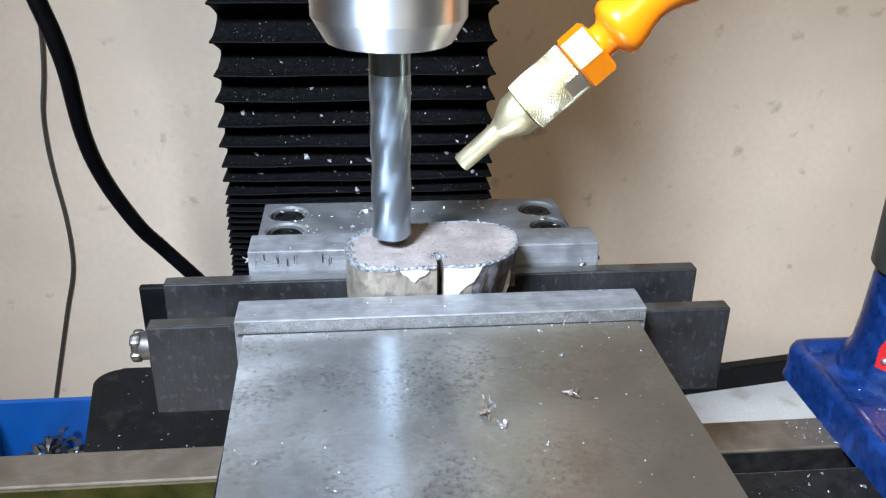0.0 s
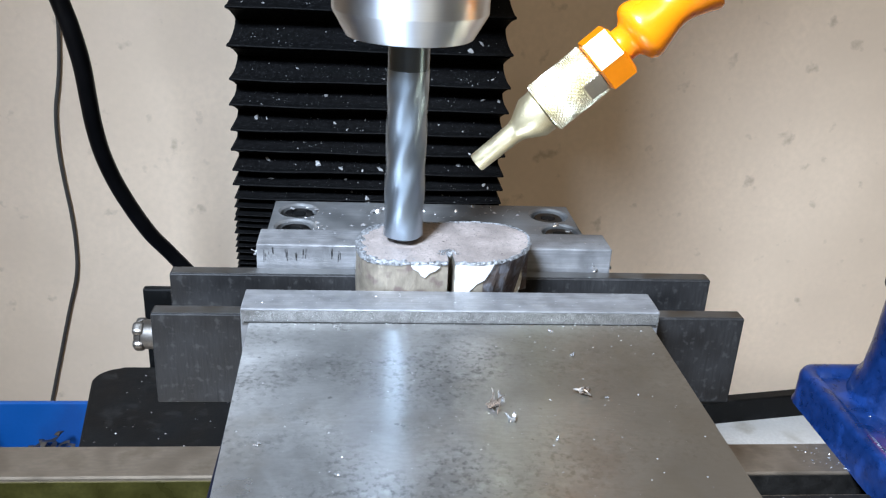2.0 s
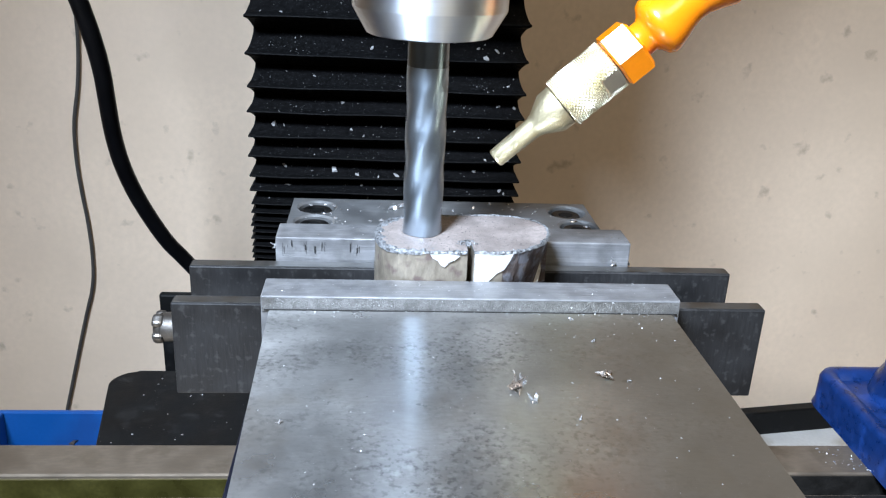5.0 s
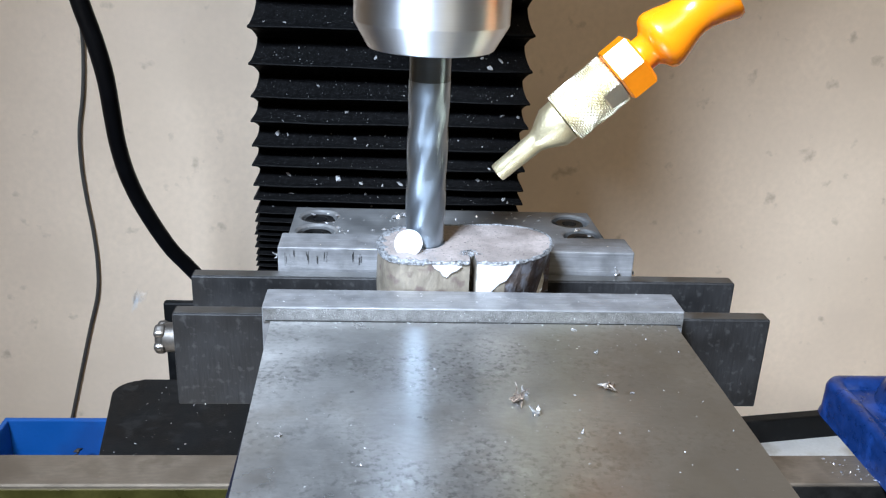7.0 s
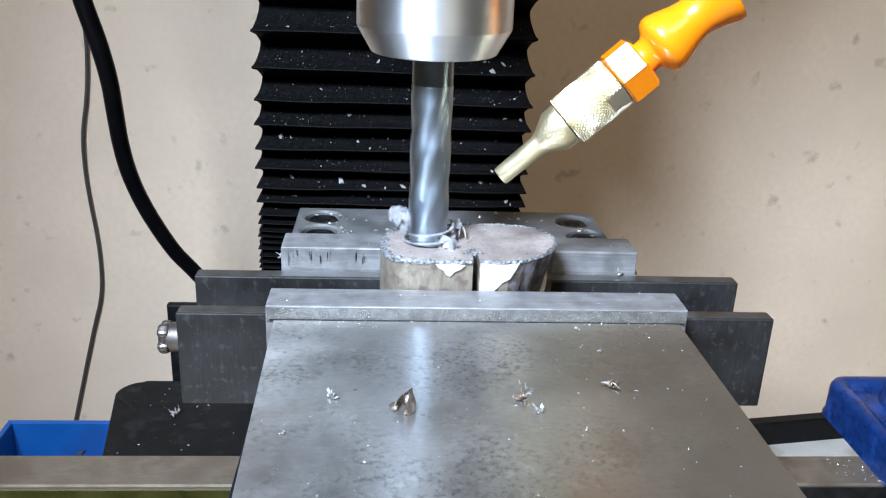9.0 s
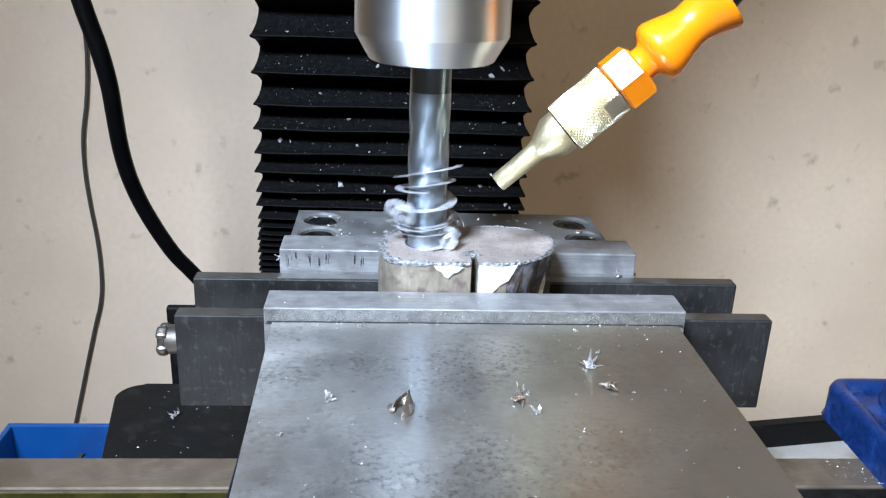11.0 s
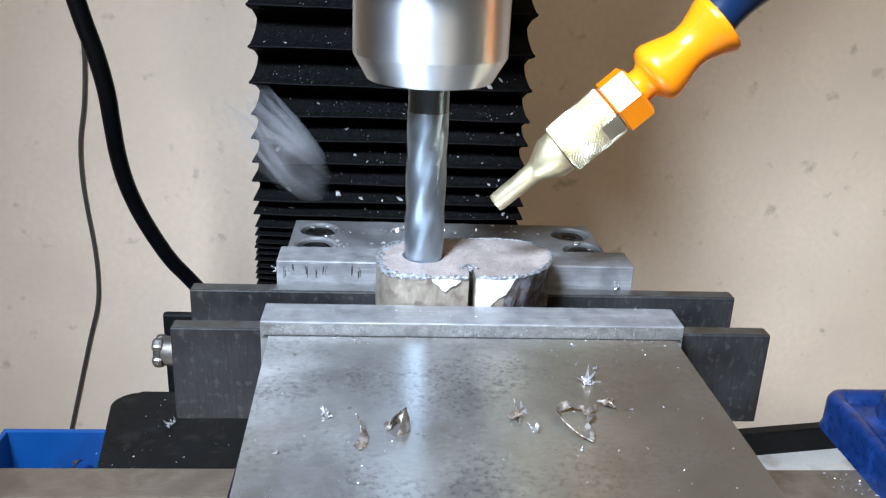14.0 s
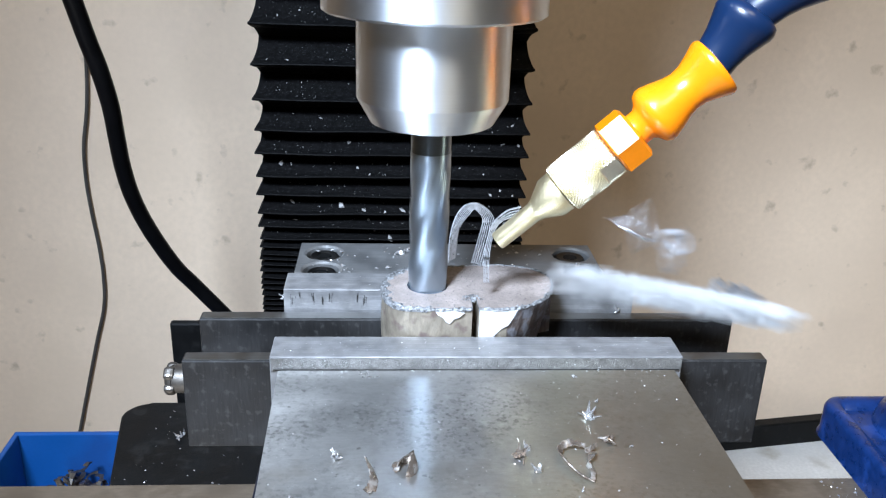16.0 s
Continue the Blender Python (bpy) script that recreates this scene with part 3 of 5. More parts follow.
    bmesh.ops.triangle_fill(bm, edges=rim, use_beauty=True)
    body = part("fixed_jaw", bm, GROUND, v)
    tagged(v, "ground steel machine vise with blue painted base on the table", "machine vise")
    return v, body


VISE, FIXED = build_vise()


def screw(x, y):
    """Socket head screw at the bottom of its counterbore."""
    s = empty("socket_screw", (x, y, 0.1027 - 0.0035))
    bm = lathe([(0.0, 0.0004), (0.0021, 0.0004), (0.0023, 0.0026), (0.0041, 0.0027), (0.0045, 0.0023), (0.0046, 0.00005)], 36)
    part("screw_head", bm, HOLE, s, "dark knurled screw head", 40)
    part("socket", lathe([(0.0, 0.00045), (0.0019, 0.00045), (0.0022, 0.00262), (0.00225, 0.00262)], 6), BLACK, s)
    return tagged(s, "dark socket head screw sunk in the fixed jaw", "screw", "screws of the fixed jaw")


SC = screw(*SCREWS[0])
for q in SCREWS[1:]:
    copy_thing(SC, pose(q[0], q[1], 0.1027 - 0.0035))


def build_parallels():
    def bar(name, x0, x1, y0, y1, z1, h):
        o = empty(name, (x0, y0, z1 - h))
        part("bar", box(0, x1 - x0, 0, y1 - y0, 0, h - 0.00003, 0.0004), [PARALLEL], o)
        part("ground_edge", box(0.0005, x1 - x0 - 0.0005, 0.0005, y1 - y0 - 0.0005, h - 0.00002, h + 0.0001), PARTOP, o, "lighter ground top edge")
        return tagged(o, "dark ground steel parallel bar standing in the vise", "parallel bar", "parallels in the vise")
    bar("parallel_bar", -0.0735, 0.0772, 0.1662, 0.1709, 0.0960, 0.0255)
    bar("parallel_bar", -0.0735, 0.0762, 0.1884, 0.1931, 0.0966, 0.0255)


build_parallels()


def build_stop_bolt():
    s = empty("stop_bolt", (-0.0785, 0.1840, 0.0805))
    ax = Matrix.Rotation(radians(90), 4, "Y")
    part("thread", lathe([(0.0, -0.002), (0.0036, -0.002), (0.0040, -0.0012), (0.0040, 0.020), (0.0, 0.020)], 28, ax), BOLT, s, smooth=40)
    part("cap", lathe([(0.0, -0.0042), (0.0026, -0.0040), (0.0034, -0.0032), (0.0038, -0.0021), (0.0030, -0.0021)], 20, ax), BOLT, s, smooth=50)
    for a in (35, 125, 215, 305):
        part("lug", box(-0.0042, -0.001, -0.0019, 0.0019, 0.0018, 0.0045, 0.0011, 3), BOLT, s).rotation_euler = (radians(a), 0, 0)
    tagged(s, "dull steel bolt end with castle lugs beside the vise", "bolt")


build_stop_bolt()

# ---- the workpiece ----
PT = 0.1108


def outline():
    pts = [(-0.0237, 0.1800), (-0.0232, 0.1735), (-0.0214, 0.1690), (-0.0180, 0.1664), (-0.0125, 0.1657), (-0.0060, 0.1657), (-0.0010, 0.1660)]
    right = [(0.0006, 0.1660), (0.0080, 0.1660), (0.0140, 0.1684), (0.0190, 0.1735), (0.0216, 0.1795), (0.0220, 0.1855), (0.0194, 0.1905), (0.0145, 0.1930), (0.0080, 0.1942), (0.0030, 0.1940),
             (-0.0030, 0.1932), (-0.0090, 0.1934), (-0.0150, 0.1926), (-0.0200, 0.1890), (-0.0228, 0.1848)]
    a = [(p.x, p.y) for p in smooth_path([(x, y, 0) for x, y in pts], 4)]
    b = [(p.x, p.y) for p in smooth_path([(x, y, 0) for x, y in right], 4)]
    slit = [(-0.0009, 0.1690), (-0.0012, 0.1722), (-0.0004, 0.1728), (0.0004, 0.1722), (0.0005, 0.1690)]
    return a + slit + b


def build_workpiece():
    w = empty("workpiece", (0, 0, 0.0962))
    base = 0.0962
    out = outline()
    n = len(out)
    bm = bmesh.new()
    c = Vector((-0.0005, 0.180, 0))
    tops, rings = PT - base, []
    levels = (0.0, 0.005, 0.0095, tops - 0.0004, tops)
    for h in levels:
        ring = []
        for k, (x, y) in enumerate(out):
            q = Vector((x, y, 0))
            lean = 0.0
            if x > 0.007 and y < 0.182:                 # undercut flank at the right
                lean = 0.0034 * (tops - h) / tops * min(1, (x - 0.007) / 0.006)
            d = (q - c).normalized()
            j = noise.noise(Vector((x * 300, y * 300, h * 300))) * 0.00035
            q = q + d * (j - lean - (0.0003 if h == tops else 0))
            ring.append(bm.verts.new((q.x, q.y, h)))
        rings.append(ring)
    for a, b in zip(rings, rings[1:]):
        for k in range(n):
            j = (k + 1) % n
            f = bm.faces.new((a[k], a[j], b[j], b[k]))
            mid = (a[k].co + a[j].co) / 2
            f.material_index = 3 if mid.x > 0.0075 and mid.y < 0.184 else 1
    bm.faces.new(rings[0])
    # top face with the bored hole
    hole_n, hr, depth = 48, 0.00535, 0.0105
    edge = [bm.edges.get((rings[-1][k], rings[-1][(k + 1) % n])) for k in range(n)]
    circ = [bm.verts.new((AX + hr * math.cos(2 * math.pi * k / hole_n), AY + hr * math.sin(2 * math.pi * k / hole_n), tops)) for k in range(hole_n)]
    inner = [bm.edges.new((circ[k], circ[(k + 1) % hole_n])) for k in range(hole_n)]
    bmesh.ops.triangle_fill(bm, edges=edge + inner, use_beauty=True)
    bottom = [bm.verts.new((v.co.x, v.co.y, tops - depth)) for v in circ]
    for k in range(hole_n):
        j = (k + 1) % hole_n
        f = bm.faces.new((circ[k], circ[j], bottom[j], bottom[k]))
        f.material_index = 2
    f = bm.faces.new(bottom)
    f.material_index = 2
    part("block", bm, [CRUST, SIDE, BRIGHT, FLANK], w)
    # crusty torch slag along the upper rim
    rng = random.Random(11)
    sl = bmesh.new()
    band = []
    steps = 5
    for k in range(n):
        (xa, ya), (xb, yb) = out[k], out[(k + 1) % n]
        for q in range(steps):
            u = q / steps
            x, y = xa + (xb - xa) * u, ya + (yb - ya) * u
            d = (Vector((x, y, 0)) - c).normalized()
            wide = (1.5 if x < -0.012 else 0.6) * (1.5 if abs(x) < 0.004 and y < 0.175 else 1)
            f = noise.noise(Vector((x * 380, y * 380, 3.0))) + 0.5 * noise.noise(Vector((x * 1100, y * 1100, 5.0)))
            reach = max(0.0004, (0.0012 + 0.0011 * f) * wide)
            p = Vector((x, y, 0))
            row = []
            for o, g in ((-0.0003, -0.0009), (-0.0002, -0.0003), (0.0, 0.00022), (0.25, 0.0004), (0.5, 0.00042), (0.75, 0.00026), (1.0, -0.00004)):
                v = p - d * (reach * o if o > 0 else o) + Vector((0, 0, tops + g * (0.2 + 0.45 * wide)))
                lump = noise.noise(v * 800) * 0.0003 + noise.noise(v * 2300) * 0.00016
                row.append(v + (Vector((0, 0, lump)) if 0 < o < 1 else d * lump))
            band.append([sl.verts.new(v) for v in row])
    for k in range(len(band)):
        e, f = band[k], band[(k + 1) % len(band)]
        for q in range(6):
            sl.faces.new((e[q], f[q], f[q + 1], e[q + 1]))
        sl.faces.new((e[6], f[6], f[0], e[0]))
    part("slag_rim", sl, SLAG, w, "rough grey torch slag along the rim")

    def on_rim(r):
        k = r.randrange(n)
        x, y = out[k]
        d = (Vector((x, y, 0)) - c).normalized()
        g = r.uniform(-0.0002, 0.0022) * (1.5 if x < -0.01 else 0.8)
        return Vector((x, y, tops + 0.0001)) - d * g, Vector((r.uniform(-0.5, 0.5), r.uniform(-0.5, 0.5), 1)).normalized()
    tagged(part("slag_grit", flakes(300, on_rim, 0.0001, 0.0006, 12), SLAG, w), "crumbs of slag on the rim", kind="stuff")

    def on_top(r):
        while True:
            x, y = r.uniform(-0.022, 0.021), r.uniform(0.167, 0.193)
            if min((x - p[0]) ** 2 + (y - p[1]) ** 2 for p in out) > 1.5e-6 and (x - AX) ** 2 + (y - AY) ** 2 > 4.2e-5 and (x - c.x) ** 2 / 0.0215 ** 2 + (y - c.y) ** 2 / 0.0128 ** 2 < 1:
                return Vector((x, y, tops)), Vector((r.uniform(-0.3, 0.3), r.uniform(-0.3, 0.3), 1)).normalized()
    tagged(part("scale_grit", flakes(520, on_top, 0.00007, 0.00045, 15), SCALE, w), "dark crumbs of scale on the top face", kind="stuff")

    def on_burr(r):
        a = r.uniform(0, 6.28)
        return Vector((-0.0002 + (0.0012 + 0.0022 * r.random()) * math.cos(a), 0.1722 + 0.0016 * math.sin(a), tops + 0.0001)), Vector((r.uniform(-0.8, 0.8), r.uniform(-0.8, 0.8), 1)).normalized()
    tagged(part("slit_burr", flakes(70, on_burr, 0.0002, 0.0012, 16), SLAG, w), "torn burr round the end of the slit", kind="stuff")
    # bright ground patches on the front
    pa = bmesh.new()
    z1 = tops - 0.0004
    v = [pa.verts.new(q) for q in ((0.0008, 0.16545, 0.0), (0.0030, 0.16545, 0.0), (0.0034, 0.16545, 0.0045), (0.0046, 0.16545, 0.0072), (0.0064, 0.16548, 0.0092), (0.0082, 0.16555, 0.0102), (0.0094, 0.1658, 0.0122), (0.0104, 0.1661, z1), (0.0060, 0.16545, z1 - 0.0003), (0.0008, 0.16545, z1))]
    f = pa.faces.new(v)
    r = bmesh.ops.extrude_face_region(pa, geom=[f])
    bmesh.ops.translate(pa, verts=[q for q in r["geom"] if isinstance(q, bmesh.types.BMVert)], vec=(0, 0.0012, 0))
    part("ground_patch", pa, BRIGHT, w, "bright freshly ground patch")
    pa = bmesh.new()
    v = [pa.verts.new(q) for q in ((-0.0102, 0.16525, z1 - 0.0002), (-0.0096, 0.16518, z1 - 0.0011), (-0.0083, 0.16518, z1 - 0.0018), (-0.0076, 0.16518, z1 - 0.0029), (-0.0066, 0.16518, z1 - 0.0034), (-0.0055, 0.1652, z1 - 0.0021), (-0.0042, 0.1652, z1 - 0.0016), (-0.0030, 0.1653, z1 - 0.0005), (-0.0052, 0.1652, z1))]
    f = pa.faces.new(v)
    r = bmesh.ops.extrude_face_region(pa, geom=[f])
    bmesh.ops.translate(pa, verts=[q for q in r["geom"] if isinstance(q, bmesh.types.BMVert)], vec=(0, 0.0012, 0))
    part("ground_patch", pa, BRIGHT, w, "bright freshly ground patch")
    tagged(w, "torch-cut rusty steel block with a sawn slit, held in the vise", "workpiece")
    # the metal still uncut under the mill
    core = part("uncut_core", lathe([(0.0, -0.004), (0.00533, -0.004), (0.00533, 0.0), (0.0, 0.0)], 40), CRUST, w)
    return w, core


WORK, CORE = build_workpiece()


# ---- the blue stand on the table ----
def build_stand():
    s = empty("blue_stand", (0.1418, 0.1515, TOP))
    bm = bmesh.new()
    r, w, d, h = 0.008, 0.085, 0.097, 0.0135

    def rect(o, z):
        pts = []
        for cx, cy, a0 in ((w - r, r, -90), (w - r, d - r, 0), (r, d - r, 90), (r, r, 180)):
            pts += [bm.verts.new((cx + (r - o) * math.cos(radians(a0 + 15 * k)), cy + (r - o) * math.sin(radians(a0 + 15 * k)), z)) for k in range(7)]
        return pts
    loops = [rect(-0.0008, 0), rect(0, 0.002), rect(0, h - 0.0022), rect(0.0009, h - 0.0005), rect(0.0024, h), rect(0.0052, h - 0.0003), rect(0.0068, h - 0.0022), rect(0.0072, h - 0.0030)]
    for a, b in zip(loops, loops[1:]):
        for k in range(len(a)):
            j = (k + 1) % len(a)
            bm.faces.new((a[k], a[j], b[j], b[k]))
    bm.faces.new(loops[0])
    bm.faces.new(loops[-1])
    part("base_plate", bm, BLUE, s, "blue enamelled base with a raised rim", 50)
    part("column", lathe([(0.0215, h - 0.003), (0.0200, h + 0.002), (0.0180, 0.02), (0.0170, 0.030), (0.0160, 0.0522), (0.0, 0.0522)], 48, Matrix.Translation((0.0345, 0.075, 0))), BLUE, s, smooth=50)
    part("cap", lathe([(0.0, 0.0524), (0.0175, 0.0524), (0.0181, 0.0532), (0.0181, 0.095), (0.017, 0.097), (0.0, 0.097)], 48, Matrix.Translation((0.0345, 0.075, 0))), CAP, s, "dark olive plastic cap", 40)
    # curved red badge with two rivets
    bd = bmesh.new()
    a0, a1, n = -152, -80, 14
    grid = []
    for k in range(n + 1):
        a = radians(a0 + (a1 - a0) * k / n)
        e = 1 - abs(2 * k / n - 1) ** 5
        zc, hh = 0.0225, 0.0115 * max(0.12, e) ** 0.5
        grid.append([[bd.verts.new((0.0345 + rr * math.cos(a), 0.075 + rr * math.sin(a), zc + q * hh)) for q in (-1, 1)] for rr in (0.0165, 0.0185)])
    for a, b in zip(grid, grid[1:]):
        bd.faces.new((a[1][0], b[1][0], b[1][1], a[1][1]))
        bd.faces.new((a[0][0], a[0][1], b[0][1], b[0][0]))
        bd.faces.new((a[0][1], a[1][1], b[1][1], b[0][1]))
        bd.faces.new((a[0][0], b[0][0], b[1][0], a[1][0]))
    bd.faces.new((grid[0][0][0], grid[0][1][0], grid[0][1][1], grid[0][0][1]))
    bd.faces.new((grid[-1][0][0], grid[-1][0][1], grid[-1][1][1], grid[-1][1][0]))
    badge = part("badge", bd, RED, s, "red enamel maker's badge with raised marks")
    for a in (-143, -90):
        q = radians(a)
        bm = bmesh.new()
        bmesh.ops.create_uvsphere(bm, u_segments=12, v_segments=8, radius=0.0013, matrix=Matrix.Translation((0.0345 + 0.0185 * math.cos(q), 0.075 + 0.0185 * math.sin(q), 0.0225)))
        part("rivet", bm, CHIP, badge, smooth=60)
    for k in range(3):
        q = radians(-126 + 9 * k)
        m = Matrix.Translation((0.0345 + 0.0186 * math.cos(q), 0.075 + 0.0186 * math.sin(q), 0.018)) @ Matrix.Rotation(q, 4, "Z")
        bm = bmesh.new()
        bmesh.ops.create_cube(bm, size=1, matrix=m @ Matrix.Diagonal((0.0006, 0.0018, 0.004, 1)))
        part("mark", bm, HOLE, badge)
    tagged(s, "blue enamelled stand with a red badge, standing on the table", "stand")

    def place(rng):
        return Vector((0.1435 + rng.uniform(0.009, 0.05), 0.150 + rng.uniform(0.008, 0.085), TOP + 0.0106)), Vector((0, 0, 1))
    tagged(link("stand_chips", flakes(260, place, 0.0002, 0.0022, 9), CHIP), "bright chips lying on the blue base", "swarf", kind="stuff")


build_stand()

# ---- hose and wire on the wall ----


def build_hoses():
    # the hose leaves the column high up, sweeps down towards the wall and returns to the column behind the vise
    pts = [(-0.0660, 0.365, 0.600), (-0.1250, 0.300, 0.560), (-0.1830, 0.245, 0.420), (-0.1640, 0.278, 0.290), (-0.1500, 0.306, 0.212), (-0.1442, 0.321, 0.172), (-0.1420, 0.330, 0.150), (-0.1401, 0.336, 0.135),
           (-0.1394, 0.342, 0.120), (-0.1402, 0.348, 0.105), (-0.1409, 0.354, 0.090), (-0.1402, 0.360, 0.075), (-0.1375, 0.366, 0.060), (-0.1330, 0.372, 0.045), (-0.1270, 0.378, 0.030), (-0.1209, 0.382, 0.020),
           (-0.1060, 0.388, -0.002), (-0.0860, 0.393, -0.029), (-0.0640, 0.398, -0.052)]
    h = link("hose", tube(smooth_path(pts, 6), 0.0037, 18), HOSE, 60)
    tagged(h, "thick black rubber hose hanging in a curve before the wall", "hose")
    pts = [(-0.1923, 0.4672, 0.3434), (-0.1899, 0.4672, 0.2002), (-0.1895, 0.4672, 0.1286), (-0.1902, 0.4672, 0.1082), (-0.1927, 0.4672, 0.0877), (-0.1967, 0.4672, 0.0673), (-0.1978, 0.4672, 0.0468), (-0.1969, 0.4672, 0.0264), (-0.1952, 0.4672, 0.0059), (-0.1948, 0.4672, -0.0145), (-0.1968, 0.4672, -0.0350), (-0.2045, 0.4672, -0.0616), (-0.2224, 0.4672, -0.1258)]
    w = link("cable", tube(smooth_path(pts, 6), 0.00105, 10), WIRE, 60)
    tagged(w, "thin dark cable hanging against the wall", "cable")


build_hoses()


# ---- loose chips ----
def fine_chips():
    def on_jaw(rng):
        return Vector((rng.uniform(-0.045, 0.046), 0.1545 - 0.07 * rng.random() ** 1.4, 0.1000)), Vector((0, 0, 1))
    tagged(link("jaw_chips", flakes(520, on_jaw, 0.00006, 0.00045, 21), FINE), "fine steel chips scattered over the sliding jaw", "swarf", kind="stuff")

    def on_plate(rng):
        return Vector((rng.uniform(-0.048, 0.048), rng.uniform(0.156, 0.165), 0.1034)), Vector((0, 0, 1))
    tagged(link("plate_chips", flakes(230, on_plate, 0.00005, 0.0004, 22), FINE), "fine chips on the jaw plate", "swarf", kind="stuff")

    def on_seam(rng):
        return Vector((rng.uniform(-0.047, 0.047), 0.1540 + rng.uniform(-0.0006, 0.0004), 0.1000)), Vector((0, 0, 1))
    tagged(link("seam_chips", flakes(190, on_seam, 0.0001, 0.00055, 23), FINE), "fine chips packed along the jaw plate's foot", "swarf", kind="stuff")

    def on_face(rng):
        return Vector((0.048 * (1 - 2 * rng.random() ** 0.8), 0.1547, 0.1004 + 0.0026 * rng.random())), Vector((0, -1, 0.15)).normalized()
    tagged(link("face_chips", flakes(260, on_face, 0.00004, 0.0003, 28), FINE), "fine chips sticking to the jaw plate's rough front", "swarf", kind="stuff")

    def marks(rng):
        return Vector((rng.choice((-0.049, -0.0478, -0.0462, -0.0440, -0.0431, -0.0405, -0.0380, -0.0300, -0.0285)) + rng.uniform(-0.0006, 0.0006), 0.19345, 0.1026 - 0.0022 * rng.random())), Vector((0, -1, 0))
    bm = bmesh.new()
    rng = random.Random(61)
    for _ in range(26):
        q = marks(rng)[0]
        h, w = rng.uniform(0.0008, 0.0028), rng.uniform(0.00006, 0.00016)
        bmesh.ops.create_cube(bm, size=1, matrix=Matrix.Translation((q.x, q.y, q.z - h / 2)) @ Matrix.Diagonal((w, 0.0001, h, 1)))
    scratch = link("scratches", bm, HOLE)
    scratch.parent = VISE
    scratch.matrix_parent_inverse = Matrix.Translation((0, 0, -TOP))
    tagged(scratch, "dark scratches down the fixed jaw plate", kind="stuff")

    def on_fixed(rng):
        return Vector((rng.uniform(-0.045, 0.04), rng.uniform(0.207, 0.229), 0.1027)), Vector((0, 0, 1))
    tagged(link("fixed_jaw_chips", flakes(120, on_fixed, 0.0002, 0.0017, 24), CHIP), "bright chips lying on the fixed jaw", "swarf", kind="stuff")

    def on_fplate(rng):
        return Vector((rng.uniform(-0.05, 0.047), rng.uniform(0.1945, 0.204), 0.1034)), Vector((0, 0, 1))
    tagged(link("fixed_plate_chips", flakes(50, on_fplate, 0.0001, 0.0006, 25), CHIP), "fine chips on the fixed jaw plate", "swarf", kind="stuff")

    def on_table(rng):
        return Vector((rng.uniform(0.128, 0.145), rng.uniform(0.200, 0.215), TOP)), Vector((0, 0, 1))
    tagged(link("table_chips", flakes(60, on_table, 0.0002, 0.0013, 26), CHIP), "bright chips on the table beside the blue stand", "swarf", kind="stuff")

    def on_dark_patch(rng):
        return Vector((rng.uniform(0.075, 0.14), rng.uniform(0.155, 0.1865), TOP + 0.0005)), Vector((0, 0, 1))
    tagged(link("dark_patch_chips", flakes(110, on_dark_patch, 0.0002, 0.0018, 29), CHIP), "bright chips on the black part of the table", "swarf", kind="stuff")

    def in_slot(rng):
        return Vector((rng.uniform(0.108, 0.14), rng.uniform(0.188, 0.193), TOP - 0.0184 + 0.012 * rng.random())), Vector((0, 0, 1))
    tagged(link("slot_chips", flakes(90, in_slot, 0.0005, 0.0024, 27), CHIP), "chips gathered in the table's slot", "swarf", kind="stuff")


fine_chips()


def curl(seed, r=0.0016, turns=1.1, width=0.0014, rise=0.0016, thick=0.00018):
    """A crumpled chip: a torn, twisted strip with a jagged edge and a few spikes."""
    rng = random.Random(seed)
    pieces = []
    for j in range(2 if r < 0.0012 else 4):
        n = 9
        pts, p = [], Vector((rng.uniform(-1, 1), rng.uniform(-1, 1), 0.25)) * r * 0.5
        d = Vector((rng.uniform(-1, 1), rng.uniform(-1, 1), rng.uniform(0.1, 1.3))).normalized()
        ax = Vector((rng.uniform(-1, 1), rng.uniform(-1, 1), rng.uniform(-1, 1))).normalized()
        bend = rng.uniform(0.15, 0.55) * rng.choice((-1, 1))
        for k in range(n + 1):
            pts.append(Vector((p.x, p.y, max(p.z, 0.05 * r))))
            p = p + d * r * 0.27
            d = (Matrix.Rotation(bend + rng.uniform(-0.25, 0.25), 3, ax) @ d).normalized()
        jag = [rng.uniform(0.35, 1.0) for _ in range(n + 1)]
        pieces.append(ribbon(pts, lambda u: 1.5 * width * jag[int(u * n)] * (1.05 - u), thick, rng.uniform(-0.3, 0.3)))
    low = min(v.co.z for piece in pieces for v in piece.verts)
    return [(piece, Matrix.Translation((0, 0, -low))) for piece in pieces]


def rolled_leaf(height, radius, sweep=285, thick=0.00016):
    """A thin leaf of steel rolled into an open, pointed cone."""
    bm = bmesh.new()
    rows, n, skins = 7, 16, []
    for off in (0, thick):
        grid = []
        for k in range(rows + 1):
            v = k / rows
            r = (radius - off) * (1 - v) ** 0.75 * (1 + 0.25 * math.sin(3.1 * v)) + 0.00006
            grid.append([bm.verts.new((r * math.cos(radians(sweep * i / n)) * (1 + 0.12 * math.sin(5 * v + i)), r * math.sin(radians(sweep * i / n)) + 0.0007 * v * v,
                                       height * v * (1 - 0.16 * math.sin(math.pi * i / n)))) for i in range(n + 1)])
        skins.append(grid)
    for g in skins:
        for k in range(rows):
            for i in range(n):
                bm.faces.new((g[k][i], g[k][i + 1], g[k + 1][i + 1], g[k + 1][i]))
    for i in range(n):
        bm.faces.new((skins[0][0][i], skins[1][0][i], skins[1][0][i + 1], skins[0][0][i + 1]))
    for i in (0, n):
        for k in range(rows):
            bm.faces.new((skins[0][k][i], skins[0][k + 1][i], skins[1][k + 1][i], skins[1][k][i]))
    return bm


